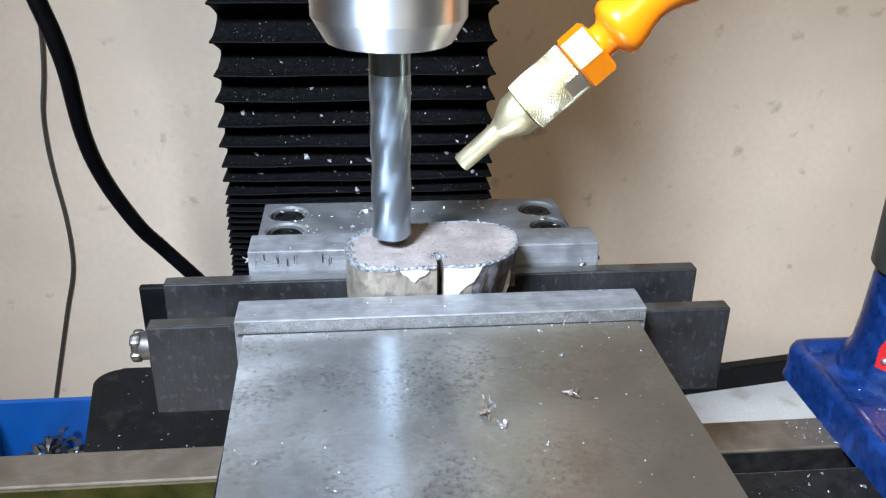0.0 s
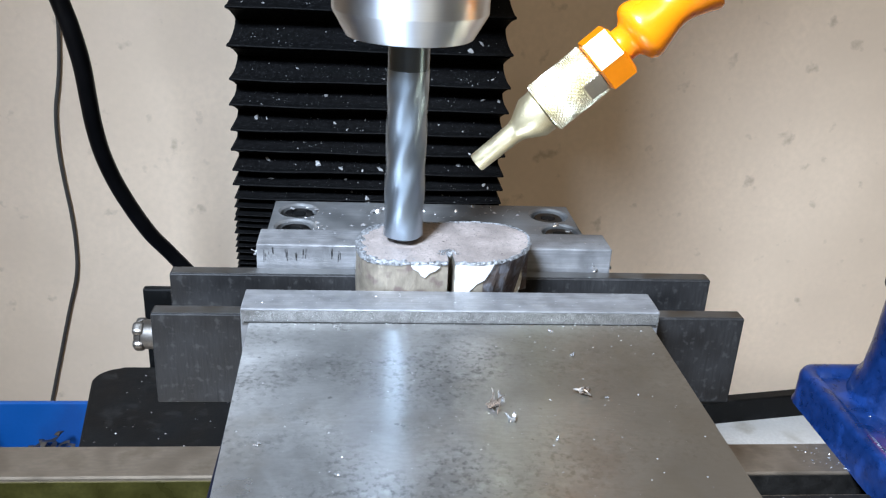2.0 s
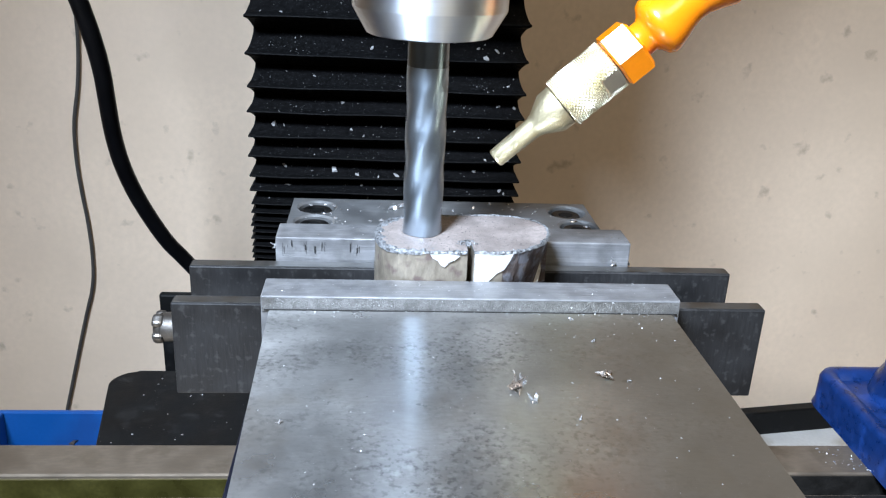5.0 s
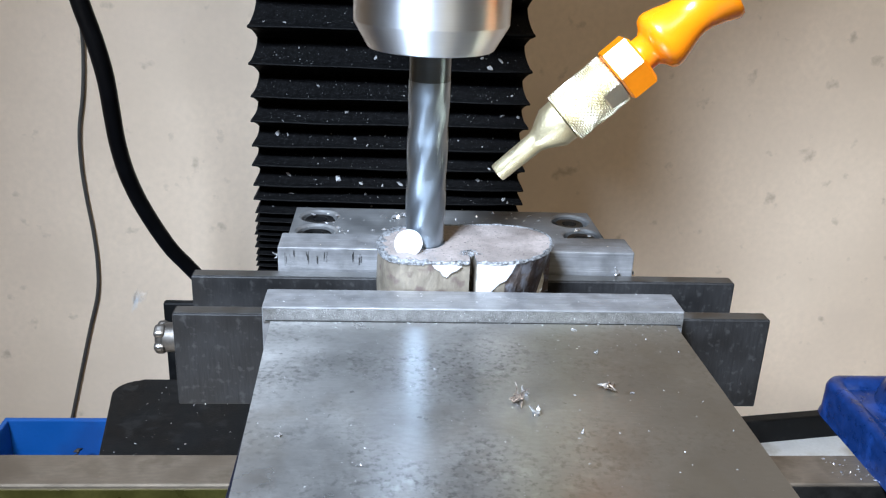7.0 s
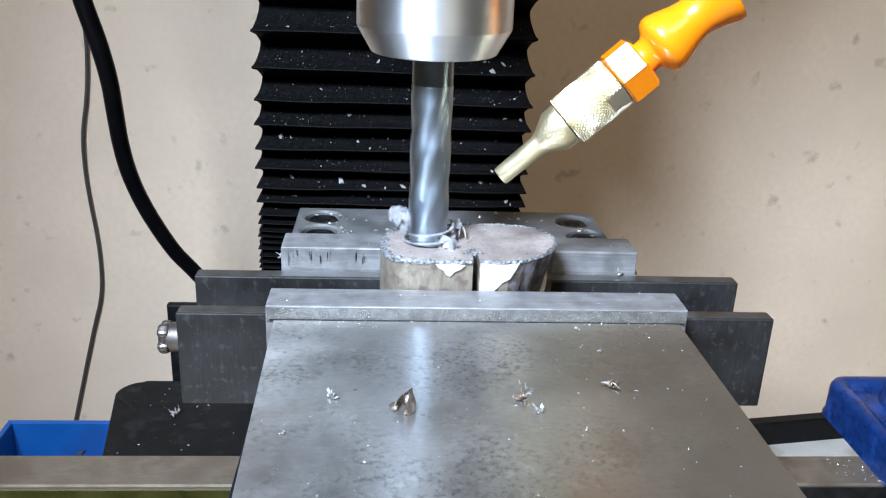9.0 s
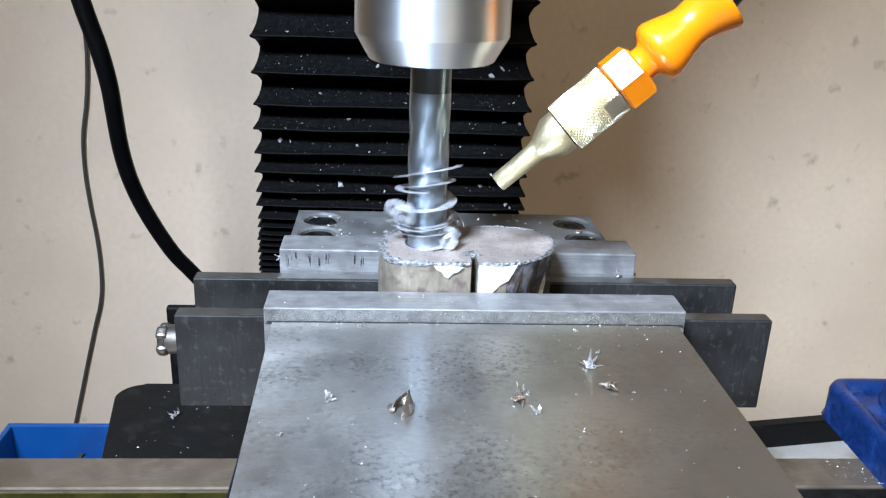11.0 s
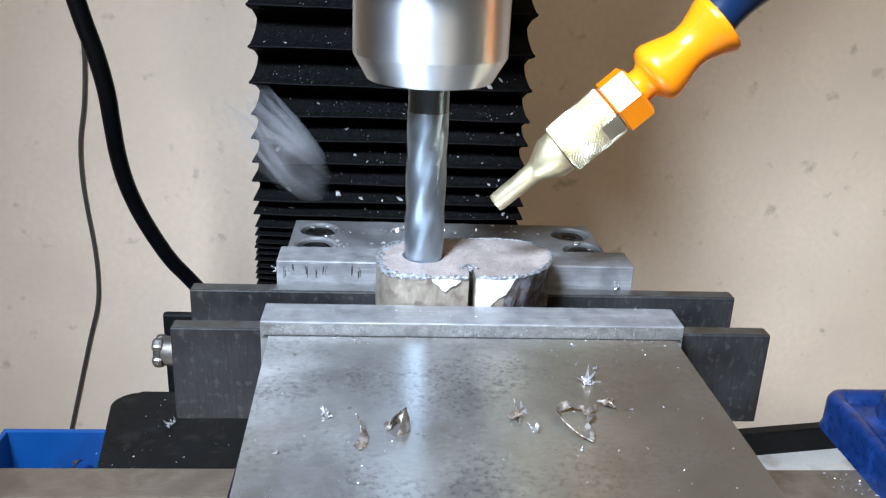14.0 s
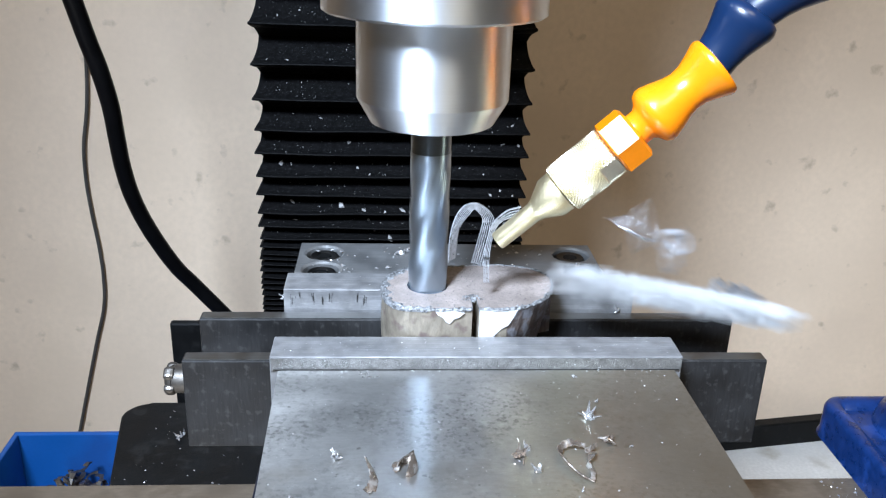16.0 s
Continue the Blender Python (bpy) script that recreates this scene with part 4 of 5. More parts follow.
def spikes(seed, count, size):
    """A crystal-like tuft of torn steel splinters."""
    rng = random.Random(seed)
    out = []
    for k in range(count):
        d = Vector((rng.uniform(-1, 1), rng.uniform(-0.6, 0.6), rng.uniform(0.1, 1.5) if k else 2.5)).normalized()
        w = size * rng.uniform(0.5, 1.1) * (1.5 if k == 0 else 1)
        start = Vector((rng.uniform(-0.35, 0.35), rng.uniform(-0.3, 0.3), 0.06)) * size
        pts = [start + d * w * q / 4 + Vector((0, 0, -0.10 * size * (q / 4) ** 2)) for q in range(5)]
        out.append((ribbon(pts, lambda u, g=rng.uniform(0.25, 0.5) * size: g * (1.05 - u), 0.00022, rng.uniform(-0.3, 0.3)), Matrix()))
    low = min(v.co.z for bm, _ in out for v in bm.verts)
    return [(bm, Matrix.Translation((0, 0, -low))) for bm, _ in out]


def bent(points, width, twist=0.05, up=(0, 0, 1)):
    return ribbon(smooth_path(points, 6), lambda u: width * (0.4 + 0.6 * math.sin(math.pi * (0.1 + 0.8 * u))), 0.0002, twist, up)


def chip(name, made, label, material=CHIP):
    """A chip of one strip, or of several hooked strips that move together."""
    if isinstance(made, list):
        ob = empty(name)
        for bm, m in made:
            bmesh.ops.transform(bm, matrix=m, verts=bm.verts)
            part("strip", bm, material, ob, smooth=40)
    else:
        ob = link(name, made, material, 40)
    return tagged(ob, label, "metal chip", "steel chips")


def resting_chips():
    for x, y, s, r, seed in ((0.0045, 0.1188, 1.5, 20, 1), (0.0068, 0.1217, 0.9, 70, 2), (0.0075, 0.1140, 1.0, 150, 3), (0.0245, 0.1236, 1.2, 200, 4), (0.0288, 0.1222, 0.4, 40, 5), (0.0253, 0.1398, 0.6, 100, 6),
                             (0.0155, 0.1082, 0.4, 10, 7), (0.0228, 0.1508, 0.5, 60, 8), (-0.0402, 0.1072, 0.5, 90, 9)):
        c = chip("metal_chip", curl(seed, 0.0011 * s, 0.7 + 0.1 * (seed % 3), 0.0011 * s, 0.0011 * s), "small torn steel chip lying on the sliding jaw", BRASSCHIP if s > 1.1 else CHIP)
        c.matrix_world = pose(x, y, 0.1001, 20 * math.sin(seed), 15 * math.cos(seed), r)
    c = chip("metal_chip", curl(12, 0.0009, 0.8, 0.0012, 0.0008), "white steel chip stuck on the fixed jaw plate's face")
    c.matrix_world = pose(0.0435, 0.1928, 0.0978, 60, 0, 0)
    c = chip("metal_chip", bent([(-0.0030, -0.0004, 0.0002), (-0.0018, 0.0006, 0.0005), (-0.0004, 0.0, 0.0004), (0.0008, 0.0010, 0.0009), (0.0022, 0.0006, 0.0004), (0.0034, 0.0018, 0.0008)], 0.0011, 0.1),
             "thin wavy steel shaving lying on the fixed jaw")
    c.matrix_world = pose(-0.0170, 0.2212, 0.1028, 0, 0, 10)
    c = chip("metal_chip", spikes(46, 7, 0.0013), "tiny spiky chip stuck to the end of the fixed jaw plate")
    c.matrix_world = pose(-0.0511, 0.1950, 0.1002, 0, -80, 0)


resting_chips()


# ---- what moves ----
def feed(t):
    """Height of the head above its middle position: a steady plunge."""
    return 0.00395 - 0.000565 * t


CHIPS = []


def flying_chips():
    """Chips that the mill throws out: each starts in the uncut metal, flies and comes to rest."""
    inside = (AX, AY, 0.1030)
    table = (
        # seed, birth, landing, rest place, turn
        (31, 7.28, 7.49, (-0.0182, 0.1152, 0.1001), -97),
        (32, 8.55, 8.85, (-0.0325, 0.1195, 0.1001), 120),
        (33, 9.60, 10.2, (0.0225, 0.1335, 0.1001), 15),
        (34, 13.55, 13.9, (-0.0260, 0.1115, 0.1001), 8),
        (35, 13.62, 13.93, (0.0170, 0.1165, 0.1001), 5),
    )
    for seed, t0, t1, rest, turn in table:
        made = {
            31: [(rolled_leaf(0.0050, 0.0021), Matrix.Rotation(radians(-8), 4, "X")), (bent([(-0.0022, -0.0012, 0.0002), (-0.0008, -0.0022, 0.0005), (0.0010, -0.0018, 0.0003)], 0.0016), Matrix())],
            32: spikes(32, 14, 0.0019),
            33: spikes(33, 13, 0.0028),
            34: [(bent([(0.0002, 0.0040, 0.0030), (0.0010, 0.0022, 0.0016), (0.0014, 0.0, 0.0008), (0.0008, -0.0022, 0.0004), (-0.0006, -0.0036, 0.0006)], 0.0022, 0.03, (1, 0, 0.4)), Matrix())],
            35: [(bent([(0.0010, -0.0060, 0.0003), (-0.0016, -0.0040, 0.0010), (-0.0034, 0.0, 0.0014), (-0.0036, 0.0036, 0.0012), (-0.0012, 0.0054, 0.0016), (0.0022, 0.0048, 0.0010)], 0.0017, 0.02, (0.6, 0, 0.8)), Matrix()),
                 (bent([(0.0006, -0.0058, 0.0005), (0.0014, -0.0030, 0.0012), (0.0012, -0.0006, 0.0006), (0.0026, 0.0014, 0.0014), (0.0022, 0.0032, 0.0008), (0.0044, 0.0040, 0.0018)], 0.0015, 0.16), Matrix())],
        }[seed]
        ob = chip("metal_chip", made, {31: "rolled brown-tinted steel chip standing on the sliding jaw", 32: "crumpled pale steel chip lying on the sliding jaw", 33: "spiky bright steel chip lying on the sliding jaw",
                                       34: "sickle-shaped brown steel chip lying on the sliding jaw", 35: "heart-shaped loop of steel shaving lying on the sliding jaw"}[seed], BRASSCHIP if seed in (31, 34, 35) else CHIP)
        rows = [(0.0, pose(*inside, 0, 0, 0)), (t0, pose(*inside, 0, 0, 0))]
        a = Vector((AX + 0.003, AY - 0.007, 0.1125))
        for k in range(5):
            u = k / 4
            p = a.lerp(Vector(rest), u) + Vector((0, 0, 0.03 * 4 * u * (1 - u) * (0.6 + 0.4 * (seed % 2))))
            rows.append((t0 + 0.07 + (t1 - t0 - 0.07) * u, pose(*p, 60 * (1 - u), 40 * (1 - u), turn + 160 * (1 - u))))
        rows.append((16.0, pose(*rest, 0, 0, turn)))
        CHIPS.append((ob, rows))
    # one that flies past the parallels onto the way cover
    ob = chip("metal_chip", curl(36, 0.0016, 1.0, 0.0018, 0.001), "white steel chip fallen on the black way cover")
    CHIPS.append((ob, [(0.0, pose(*inside)), (6.80, pose(*inside)), (6.86, pose(-0.02, 0.172, 0.116, 60, 0, 60)), (6.94, pose(-0.055, 0.205, 0.105, 90, 20, 120)), (7.0, pose(*PASS, 120, 40, 190)), (7.06, pose(PASS[0] - 0.002, 0.252, 0.050, 70, 40, 250)),
                       (7.14, pose(*LAND, 0, 0, 300)), (16.0, pose(*LAND, 0, 0, 300))]))


PASS, LAND = (-0.1061, 0.245, 0.0635), (-0.1011, 0.2592, 0.0103)
def helix(turns, r0, r1, length, width=0.0012, wobble=0.0, seed=1):
    """A coiled ribbon of steel along its own z axis."""
    rng = random.Random(seed)
    n = int(turns * 24)
    ph = [rng.uniform(0, 6.28) for _ in range(3)]
    pts = []
    for k in range(n + 1):
        u = k / n
        a, r = 2 * math.pi * turns * u, r0 + (r1 - r0) * u
        r *= 1 + wobble * math.sin(5 * a / 3 + ph[0])
        pts.append(Vector((r * math.cos(a), r * math.sin(a), length * u + wobble * 0.003 * math.sin(a * 0.7 + ph[1]))))
    return ribbon(pts, lambda u: width * (0.45 + 0.55 * math.sin(math.pi * (0.08 + 0.84 * u))), 0.00016)


def swarf_curls():
    """Long curls that wind up the mill and are thrown off; each starts inside the metal that it is cut from."""
    sx, sy = AX, AY

    def ring(t0, t1, z0, z1, r=0.0):
        rows, n = [], max(1, round((t1 - t0) / 0.04))
        for k in range(n + 1):
            u = k / n
            rows.append((t0 + (t1 - t0) * u, pose(sx, sy, z0 + (z1 - z0) * u, 0, 0, -76 * (k + r))))
        return rows

    def curl_thing(name, bm, label, rows):
        CHIPS.append((chip(name, bm, label, BRIGHT if "fluffy" in label or "dished" in label else FINE if "wide" in label else SWARF), rows))

    rng = random.Random(77)
    tangle = [(helix(1.8, 0.0013, 0.0021, 0.0030, 0.0019, 0.3, k), Matrix.Rotation(k * 1.15, 4, "Z") @ Matrix.Translation((0.0072, 0, 0.0012 + 0.0016 * k)) @ Euler((rng.uniform(0, 2), rng.uniform(0, 2), 0)).to_matrix().to_4x4()) for k in range(5)] + [(helix(2.2, 0.0060, 0.0066, 0.0055, 0.0011, 0.08, 9), Matrix())]
    curl_thing("swarf_curl", tangle, "tangled steel swarf wound round the end mill",
               [(0.0, pose(sx, sy, 0.0980)), (8.5, pose(sx, sy, 0.0980))] + ring(8.6, 9.0, 0.1000, 0.1100) + ring(9.1, 11.3, 0.1115, 0.1130, 5)
               + [(11.4, pose(-0.006, 0.188, 0.122, 20, 20, 10)), (11.5, pose(0.001, 0.200, 0.133, 30, 30, 60)), (11.6, pose(0.05, 0.22, 0.150, 60, 60, 110)), (11.8, pose(0.24, 0.24, 0.14, 60, 90, 120)), (12.1, pose(0.34, 0.30, -0.124, 60, 90, 120)),
                  (16.0, pose(0.34, 0.30, -0.124, 60, 90, 120))])
    wound = [(helix(3.2, 0.0057, 0.0068, 0.0165, 0.0026, 0.12, 61), Matrix()), (helix(1.4, 0.0060, 0.0074, 0.0050, 0.0030, 0.15, 62), Matrix.Translation((0, 0, 0.0155)) @ Matrix.Rotation(0.2, 4, "X")),
             (helix(1.6, 0.0016, 0.0024, 0.0030, 0.0016, 0.3, 63), Matrix.Translation((0.0070, -0.002, 0.0050)))]
    curl_thing("swarf_curl", wound, "thick ribbon of steel swarf wound up the mill",
               [(0.0, pose(sx, sy, 0.0860)), (9.0, pose(sx, sy, 0.0860))] + ring(9.1, 11.26, 0.1080, 0.1105, 2)
               + [(11.36, pose(-0.022, 0.172, 0.113, 0, -14, 40)), (11.43, pose(-0.010, 0.164, 0.117, 0, -6, 60)), (11.48, pose(0.002, 0.188, 0.118, 0, 4, 80)), (11.52, pose(0.004, 0.194, 0.121, 0, 6, 110)), (11.6, pose(0.010, 0.188, 0.135, 0, 30, 150)),
                  (11.7, pose(0.055, 0.200, 0.160, 0, 60, 180)), (11.9, pose(0.22, 0.26, 0.06, 0, 90, 200)), (12.05, pose(0.30, 0.30, -0.1200, 0, 90, 200)), (16.0, pose(0.30, 0.30, -0.1200, 0, 90, 200))])
    hoop = [(helix(1.1, 0.0038, 0.0043, 0.0010, 0.0004, 0.05, 65), Matrix.Rotation(radians(90), 4, "X")), (helix(0.8, 0.0012, 0.0020, 0.0020, 0.0008, 0.2, 66), Matrix.Translation((0.0015, 0, 0.0018)))]
    curl_thing("swarf_curl", hoop, "thin hoop of steel shaving thrown round the mill",
               [(0.0, pose(-0.004, 0.184, 0.1020)), (12.88, pose(-0.004, 0.184, 0.1020)), (12.95, pose(-0.014, 0.172, 0.120, 0, 0, 20)), (13.0, pose(-0.0182, 0.1725, 0.1270, 0, 0, 0)), (13.05, pose(-0.016, 0.170, 0.131, 0, 30, -20)), (13.12, pose(0.001, 0.169, 0.133, 0, 80, -40)),
                (13.22, pose(0.008, 0.171, 0.142, 0, 140, -20)), (13.32, pose(0.012, 0.171, 0.152, 0, 200, 10)), (13.42, pose(0.060, 0.20, 0.150, 30, 260, 40)), (13.6, pose(0.22, 0.28, 0.05, 60, 300, 60)), (13.75, pose(0.30, 0.33, -0.1230, 90, 330, 60)), (16.0, pose(0.30, 0.33, -0.1230, 90, 330, 60))])
    lie = Matrix.Rotation(radians(90), 4, "Y")
    hide = pose(-0.038, 0.2150, 0.082)
    wave = [(helix(4.6, 0.0050, 0.0125, 0.092, 0.0022, 0.22, 3), lie), (helix(3.7, 0.0045, 0.0105, 0.084, 0.0012, 0.25, 8), lie @ Matrix.Rotation(1.3, 4, "Z"))]
    curl_thing("swarf_curl", wave, "long loose coil of steel swarf thrown off the mill",
               [(0.0, hide), (11.30, hide), (11.40, pose(-0.038, 0.176, 0.098, -100, 0, 0)), (11.44, pose(-0.030, 0.174, 0.108, -80, -6, 0)), (11.47, pose(-0.0285, 0.172, 0.1125, -20, -9, 0)), (11.50, pose(-0.0170, 0.170, 0.1165, 60, -6, 0)), (11.53, pose(-0.005, 0.170, 0.1200, 140, -3, 0)),
                (11.56, pose(0.012, 0.170, 0.123, 200, 8, 0)), (11.66, pose(0.05, 0.17, 0.118, 250, 0, 10)), (11.8, pose(0.26, 0.18, 0.10, 300, 10, 20)), (12.1, pose(0.38, 0.20, -0.1165, 330, 0, 30)), (16.0, pose(0.38, 0.20, -0.1165, 330, 0, 30))])
    thread = [(helix(1.2, 0.0011, 0.0019, 0.0215, 0.0013, 0.3, 51), Matrix())]
    curl_thing("swarf_strip", thread, "thin crinkled steel shaving beside the mill",
               [(0.0, pose(-0.016, 0.184, 0.084)), (12.2, pose(-0.016, 0.184, 0.084)), (12.3, pose(-0.016, 0.174, 0.116, 0, 0, 0)), (12.4, pose(-0.019, 0.172, 0.1235, 0, -4, 20)), (12.5, pose(-0.0205, 0.172, 0.1250, 0, -6, 40)), (12.6, pose(-0.024, 0.172, 0.127, 0, -14, 70)),
                (12.8, pose(-0.030, 0.215, 0.14, 0, -40, 130)), (13.0, pose(-0.015, 0.250, 0.02, 0, -80, 190)), (13.1, pose(-0.010, 0.2520, 0.0125, 0, -88, 190)), (16.0, pose(-0.010, 0.2520, 0.0125, 0, -88, 190))])
    curl_thing("swarf_curl", [(helix(1.3, 0.0009, 0.0026, 0.0024, 0.0010, 0.18, 4), Matrix.Rotation(radians(80), 4, "X")), (helix(0.5, 0.003, 0.005, 0.004, 0.001, 0.1, 5), Matrix.Translation((-0.003, 0, -0.007)))],
               "small bright curl of steel swarf beside the mill",
               [(0.0, pose(0.006, 0.180, 0.1030)), (11.8, pose(0.006, 0.180, 0.1030)), (11.9, pose(-0.003, 0.176, 0.120, 0, 0, 30)), (12.0, pose(0.0012, 0.172, 0.1262, 0, 10, 10)), (12.2, pose(-0.001, 0.174, 0.1262, 0, 40, -20)),
                (12.6, pose(-0.001, 0.174, 0.1262, 0, 40, -20)), (12.75, pose(0.012, 0.19, 0.130, 40, 60, 20)), (12.95, pose(0.03, 0.245, 0.09, 80, 60, 60)), (13.15, pose(0.02, 0.256, 0.016, 80, 60, 60)), (16.0, pose(0.02, 0.256, 0.016, 80, 60, 60))])
    path = smooth_path([(-0.0176, 0.1652, 0.1087), (-0.0212, 0.1625, 0.1126), (-0.0261, 0.1595, 0.1146), (-0.0285, 0.1570, 0.1110), (-0.0292, 0.1555, 0.1053), (-0.0294, 0.1556, 0.1006), (-0.0328, 0.1545, 0.1038), (-0.0369, 0.1543, 0.1068), (-0.0420, 0.1538, 0.1076), (-0.0466, 0.1528, 0.1038), (-0.0494, 0.1515, 0.0961), (-0.0512, 0.1500, 0.0873)], 14)
    strip = ribbon(path, lambda u: 0.0019 * (0.5 + 0.5 * math.sin(math.pi * (0.1 + 0.85 * u))), 0.00018, 0.009)
    inside = pose(0.020, 0.060, -0.022)
    curl_thing("swarf_strip", strip, "long thin steel shaving draped over the jaw plate",
               [(0.0, inside), (12.0, inside), (12.1, pose(0.004, 0.004, 0.004)), (12.2, pose(-0.002, 0, 0.001)), (12.35, pose(0, 0, 0)), (12.68, pose(0, 0, 0)), (12.8, pose(-0.011, -0.002, -0.003)), (12.9, pose(-0.03, -0.012, -0.02)),
                (13.1, pose(-0.06, -0.035, -0.063)), (16.0, pose(-0.06, -0.035, -0.063))])
    cone = [(helix(2.6, 0.0053, 0.0057, 0.0080, 0.0021, 0.10, 6), Matrix()), (helix(1.7, 0.0053, 0.0060, 0.0060, 0.0016, 0.12, 16), Matrix.Translation((0, 0, 0.0075)) @ Matrix.Rotation(0.16, 4, "X")),
            (helix(0.7, 0.0056, 0.0068, 0.0022, 0.0024, 0.10, 17), Matrix.Translation((0, 0, 0.0135)) @ Matrix.Rotation(0.25, 4, "Y"))]
    curl_thing("swarf_curl", cone, "tapering spring-like coil of dull steel swarf round the mill",
               [(0.0, pose(sx, sy, 0.0915)), (13.2, pose(sx, sy, 0.0915)), (13.3, pose(sx, sy, 0.103, 0, 0, -60)), (13.38, pose(sx, sy, 0.110, 0, 0, -130)), (13.44, pose(sx, sy, 0.1125, 0, 0, -200)), (13.48, pose(sx, sy, 0.1135, 0, 0, -270)), (13.52, pose(sx, sy, 0.1140, 0, 0, -340)), (13.56, pose(sx, sy, 0.1145, 0, 0, -410)),
                (13.7, pose(sx, sy, 0.116, 0, 0, -480)), (13.8, pose(sx + 0.004, sy - 0.004, 0.120, 8, 30, -540)), (13.9, pose(-0.024, 0.164, 0.112, 20, 50, -600)), (13.96, pose(-0.030, 0.172, 0.116, 60, 60, -660)), (14.0, pose(-0.050, 0.215, 0.134, 110, 70, -720)), (14.04, pose(-0.065, 0.255, 0.150, 160, 75, -780)), (14.12, pose(-0.050, 0.275, 0.14, 120, 80, -740)), (14.3, pose(-0.02, 0.256, 0.0165, 0, 90, -700)), (16.0, pose(-0.02, 0.256, 0.0165, 0, 90, -700))])
    loops = [(helix(2.3, 0.0040, 0.0062, 0.036, 0.0022, 0.25, 12), lie @ Matrix.Rotation(0.9, 4, "Z")), (helix(0.7, 0.0085, 0.011, 0.006, 0.0013, 0.15, 13), Matrix.Translation((0.026, 0, -0.002)) @ Matrix.Rotation(1.2, 4, "X"))]
    curl_thing("swarf_curl", loops, "loose loops of steel swarf flung from the mill",
               [(0.0, pose(-0.030, 0.2170, 0.080)), (13.36, pose(-0.030, 0.2170, 0.080)), (13.42, pose(-0.024, 0.172, 0.132, -60, -6, 0)), (13.47, pose(-0.0300, 0.171, 0.1440, -40, -10, 0)), (13.50, pose(-0.0215, 0.170, 0.1480, 30, -4, 0)), (13.53, pose(-0.014, 0.170, 0.151, 100, 2, 0)),
                (13.60, pose(-0.004, 0.168, 0.149, 150, 0, 0)), (13.72, pose(0.05, 0.15, 0.14, 200, 40, 30)), (13.85, pose(0.22, 0.16, 0.12, 260, 40, 60)), (14.0, pose(0.42, 0.20, 0.04, 320, 0, 90)), (14.15, pose(0.46, 0.20, -0.120, 380, 0, 120)), (16.0, pose(0.46, 0.20, -0.120, 380, 0, 120))])
    bits = [(helix(1.5, 0.0030, 0.0046, 0.0025, 0.0012, 0.25, 20), Matrix.Translation((-0.0135, 0, -0.002)) @ Matrix.Rotation(1.1, 4, "X")),
            (helix(1.6, 0.0035, 0.0050, 0.0030, 0.0012, 0.25, 21), Matrix.Translation((0.0100, 0, 0.001)) @ Matrix.Rotation(1.3, 4, "X")),
            (helix(1.3, 0.0030, 0.0048, 0.0030, 0.0011, 0.3, 22), Matrix.Translation((0.0045, -0.003, 0.002)) @ Euler((0.9, 0.5, 0)).to_matrix().to_4x4()),
            (helix(1.3, 0.0025, 0.0035, 0.0060, 0.0011, 0.3, 23), Matrix.Translation((0.0015, -0.002, 0.002)) @ Euler((0.3, 0.9, 0)).to_matrix().to_4x4()),
            (helix(0.62, 0.0066, 0.0072, 0.0015, 0.0016, 0.05, 24), Matrix.Translation((-0.0040, 0.007, -0.001)) @ Matrix.Rotation(3.0, 4, "Z"))]
    curl_thing("swarf_curl", bits, "loose ball of thin steel swarf beside the mill",
               [(0.0, pose(-0.002, 0.182, 0.1000)), (14.8, pose(-0.002, 0.182, 0.1000)), (14.9, pose(-0.002, 0.179, 0.113, 0, 10, 30)), (14.97, pose(-0.0005, 0.180, 0.1200, -20, 10, 60)), (15.0, pose(0.0003, 0.180, 0.1220, 20, 10, 95)), (15.03, pose(0.0005, 0.180, 0.1235, 40, 10, 125)), (15.15, pose(-0.002, 0.174, 0.124, 0, 20, 70)), (15.3, pose(-0.006, 0.171, 0.128, -40, 20, 10)), (15.47, pose(-0.0095, 0.1700, 0.1300, -72, 34, -20)),
                (15.5, pose(-0.0065, 0.1700, 0.1350, 0, -8, 0)), (15.53, pose(-0.004, 0.170, 0.1395, 72, -48, 20)), (15.65, pose(-0.008, 0.170, 0.136, 40, -40, 10)), (15.8, pose(0.012, 0.165, 0.128, 60, -60, 20)), (15.9, pose(0.020, 0.166, 0.129, 60, -70, 30)), (15.95, pose(0.026, 0.167, 0.128, 40, -20, 35)), (16.0, pose(0.0440, 0.170, 0.1275, 10, 40, 50))])
    coil = helix(3.6, 0.0020, 0.0030, 0.017, 0.0034, 0.10, 30)
    curl_thing("swarf_curl", coil, "spring-like coil of steel swarf rising from the bore",
               [(0.0, pose(-0.004, 0.181, 0.083)), (15.2, pose(-0.004, 0.181, 0.083)), (15.4, pose(-0.0045, 0.1745, 0.105)), (15.46, pose(-0.0052, 0.1735, 0.1095, 0, 6, 20)), (15.5, pose(-0.0052, 0.1730, 0.1105, 0, 9, 80)), (15.54, pose(-0.0052, 0.173, 0.111, 0, 10, 140)), (15.6, pose(-0.012, 0.170, 0.113, 0, -6, 200)), (15.75, pose(-0.005, 0.171, 0.112, 0, 10, 260)),
                (15.85, pose(0.004, 0.1715, 0.120, 0, 30, 330)), (15.9, pose(0.018, 0.1715, 0.128, 0, 60, 370)), (15.95, pose(0.046, 0.172, 0.120, 0, 90, 420)), (16.0, pose(0.076, 0.173, 0.1080, 0, 100, 470))])
    sheet = []
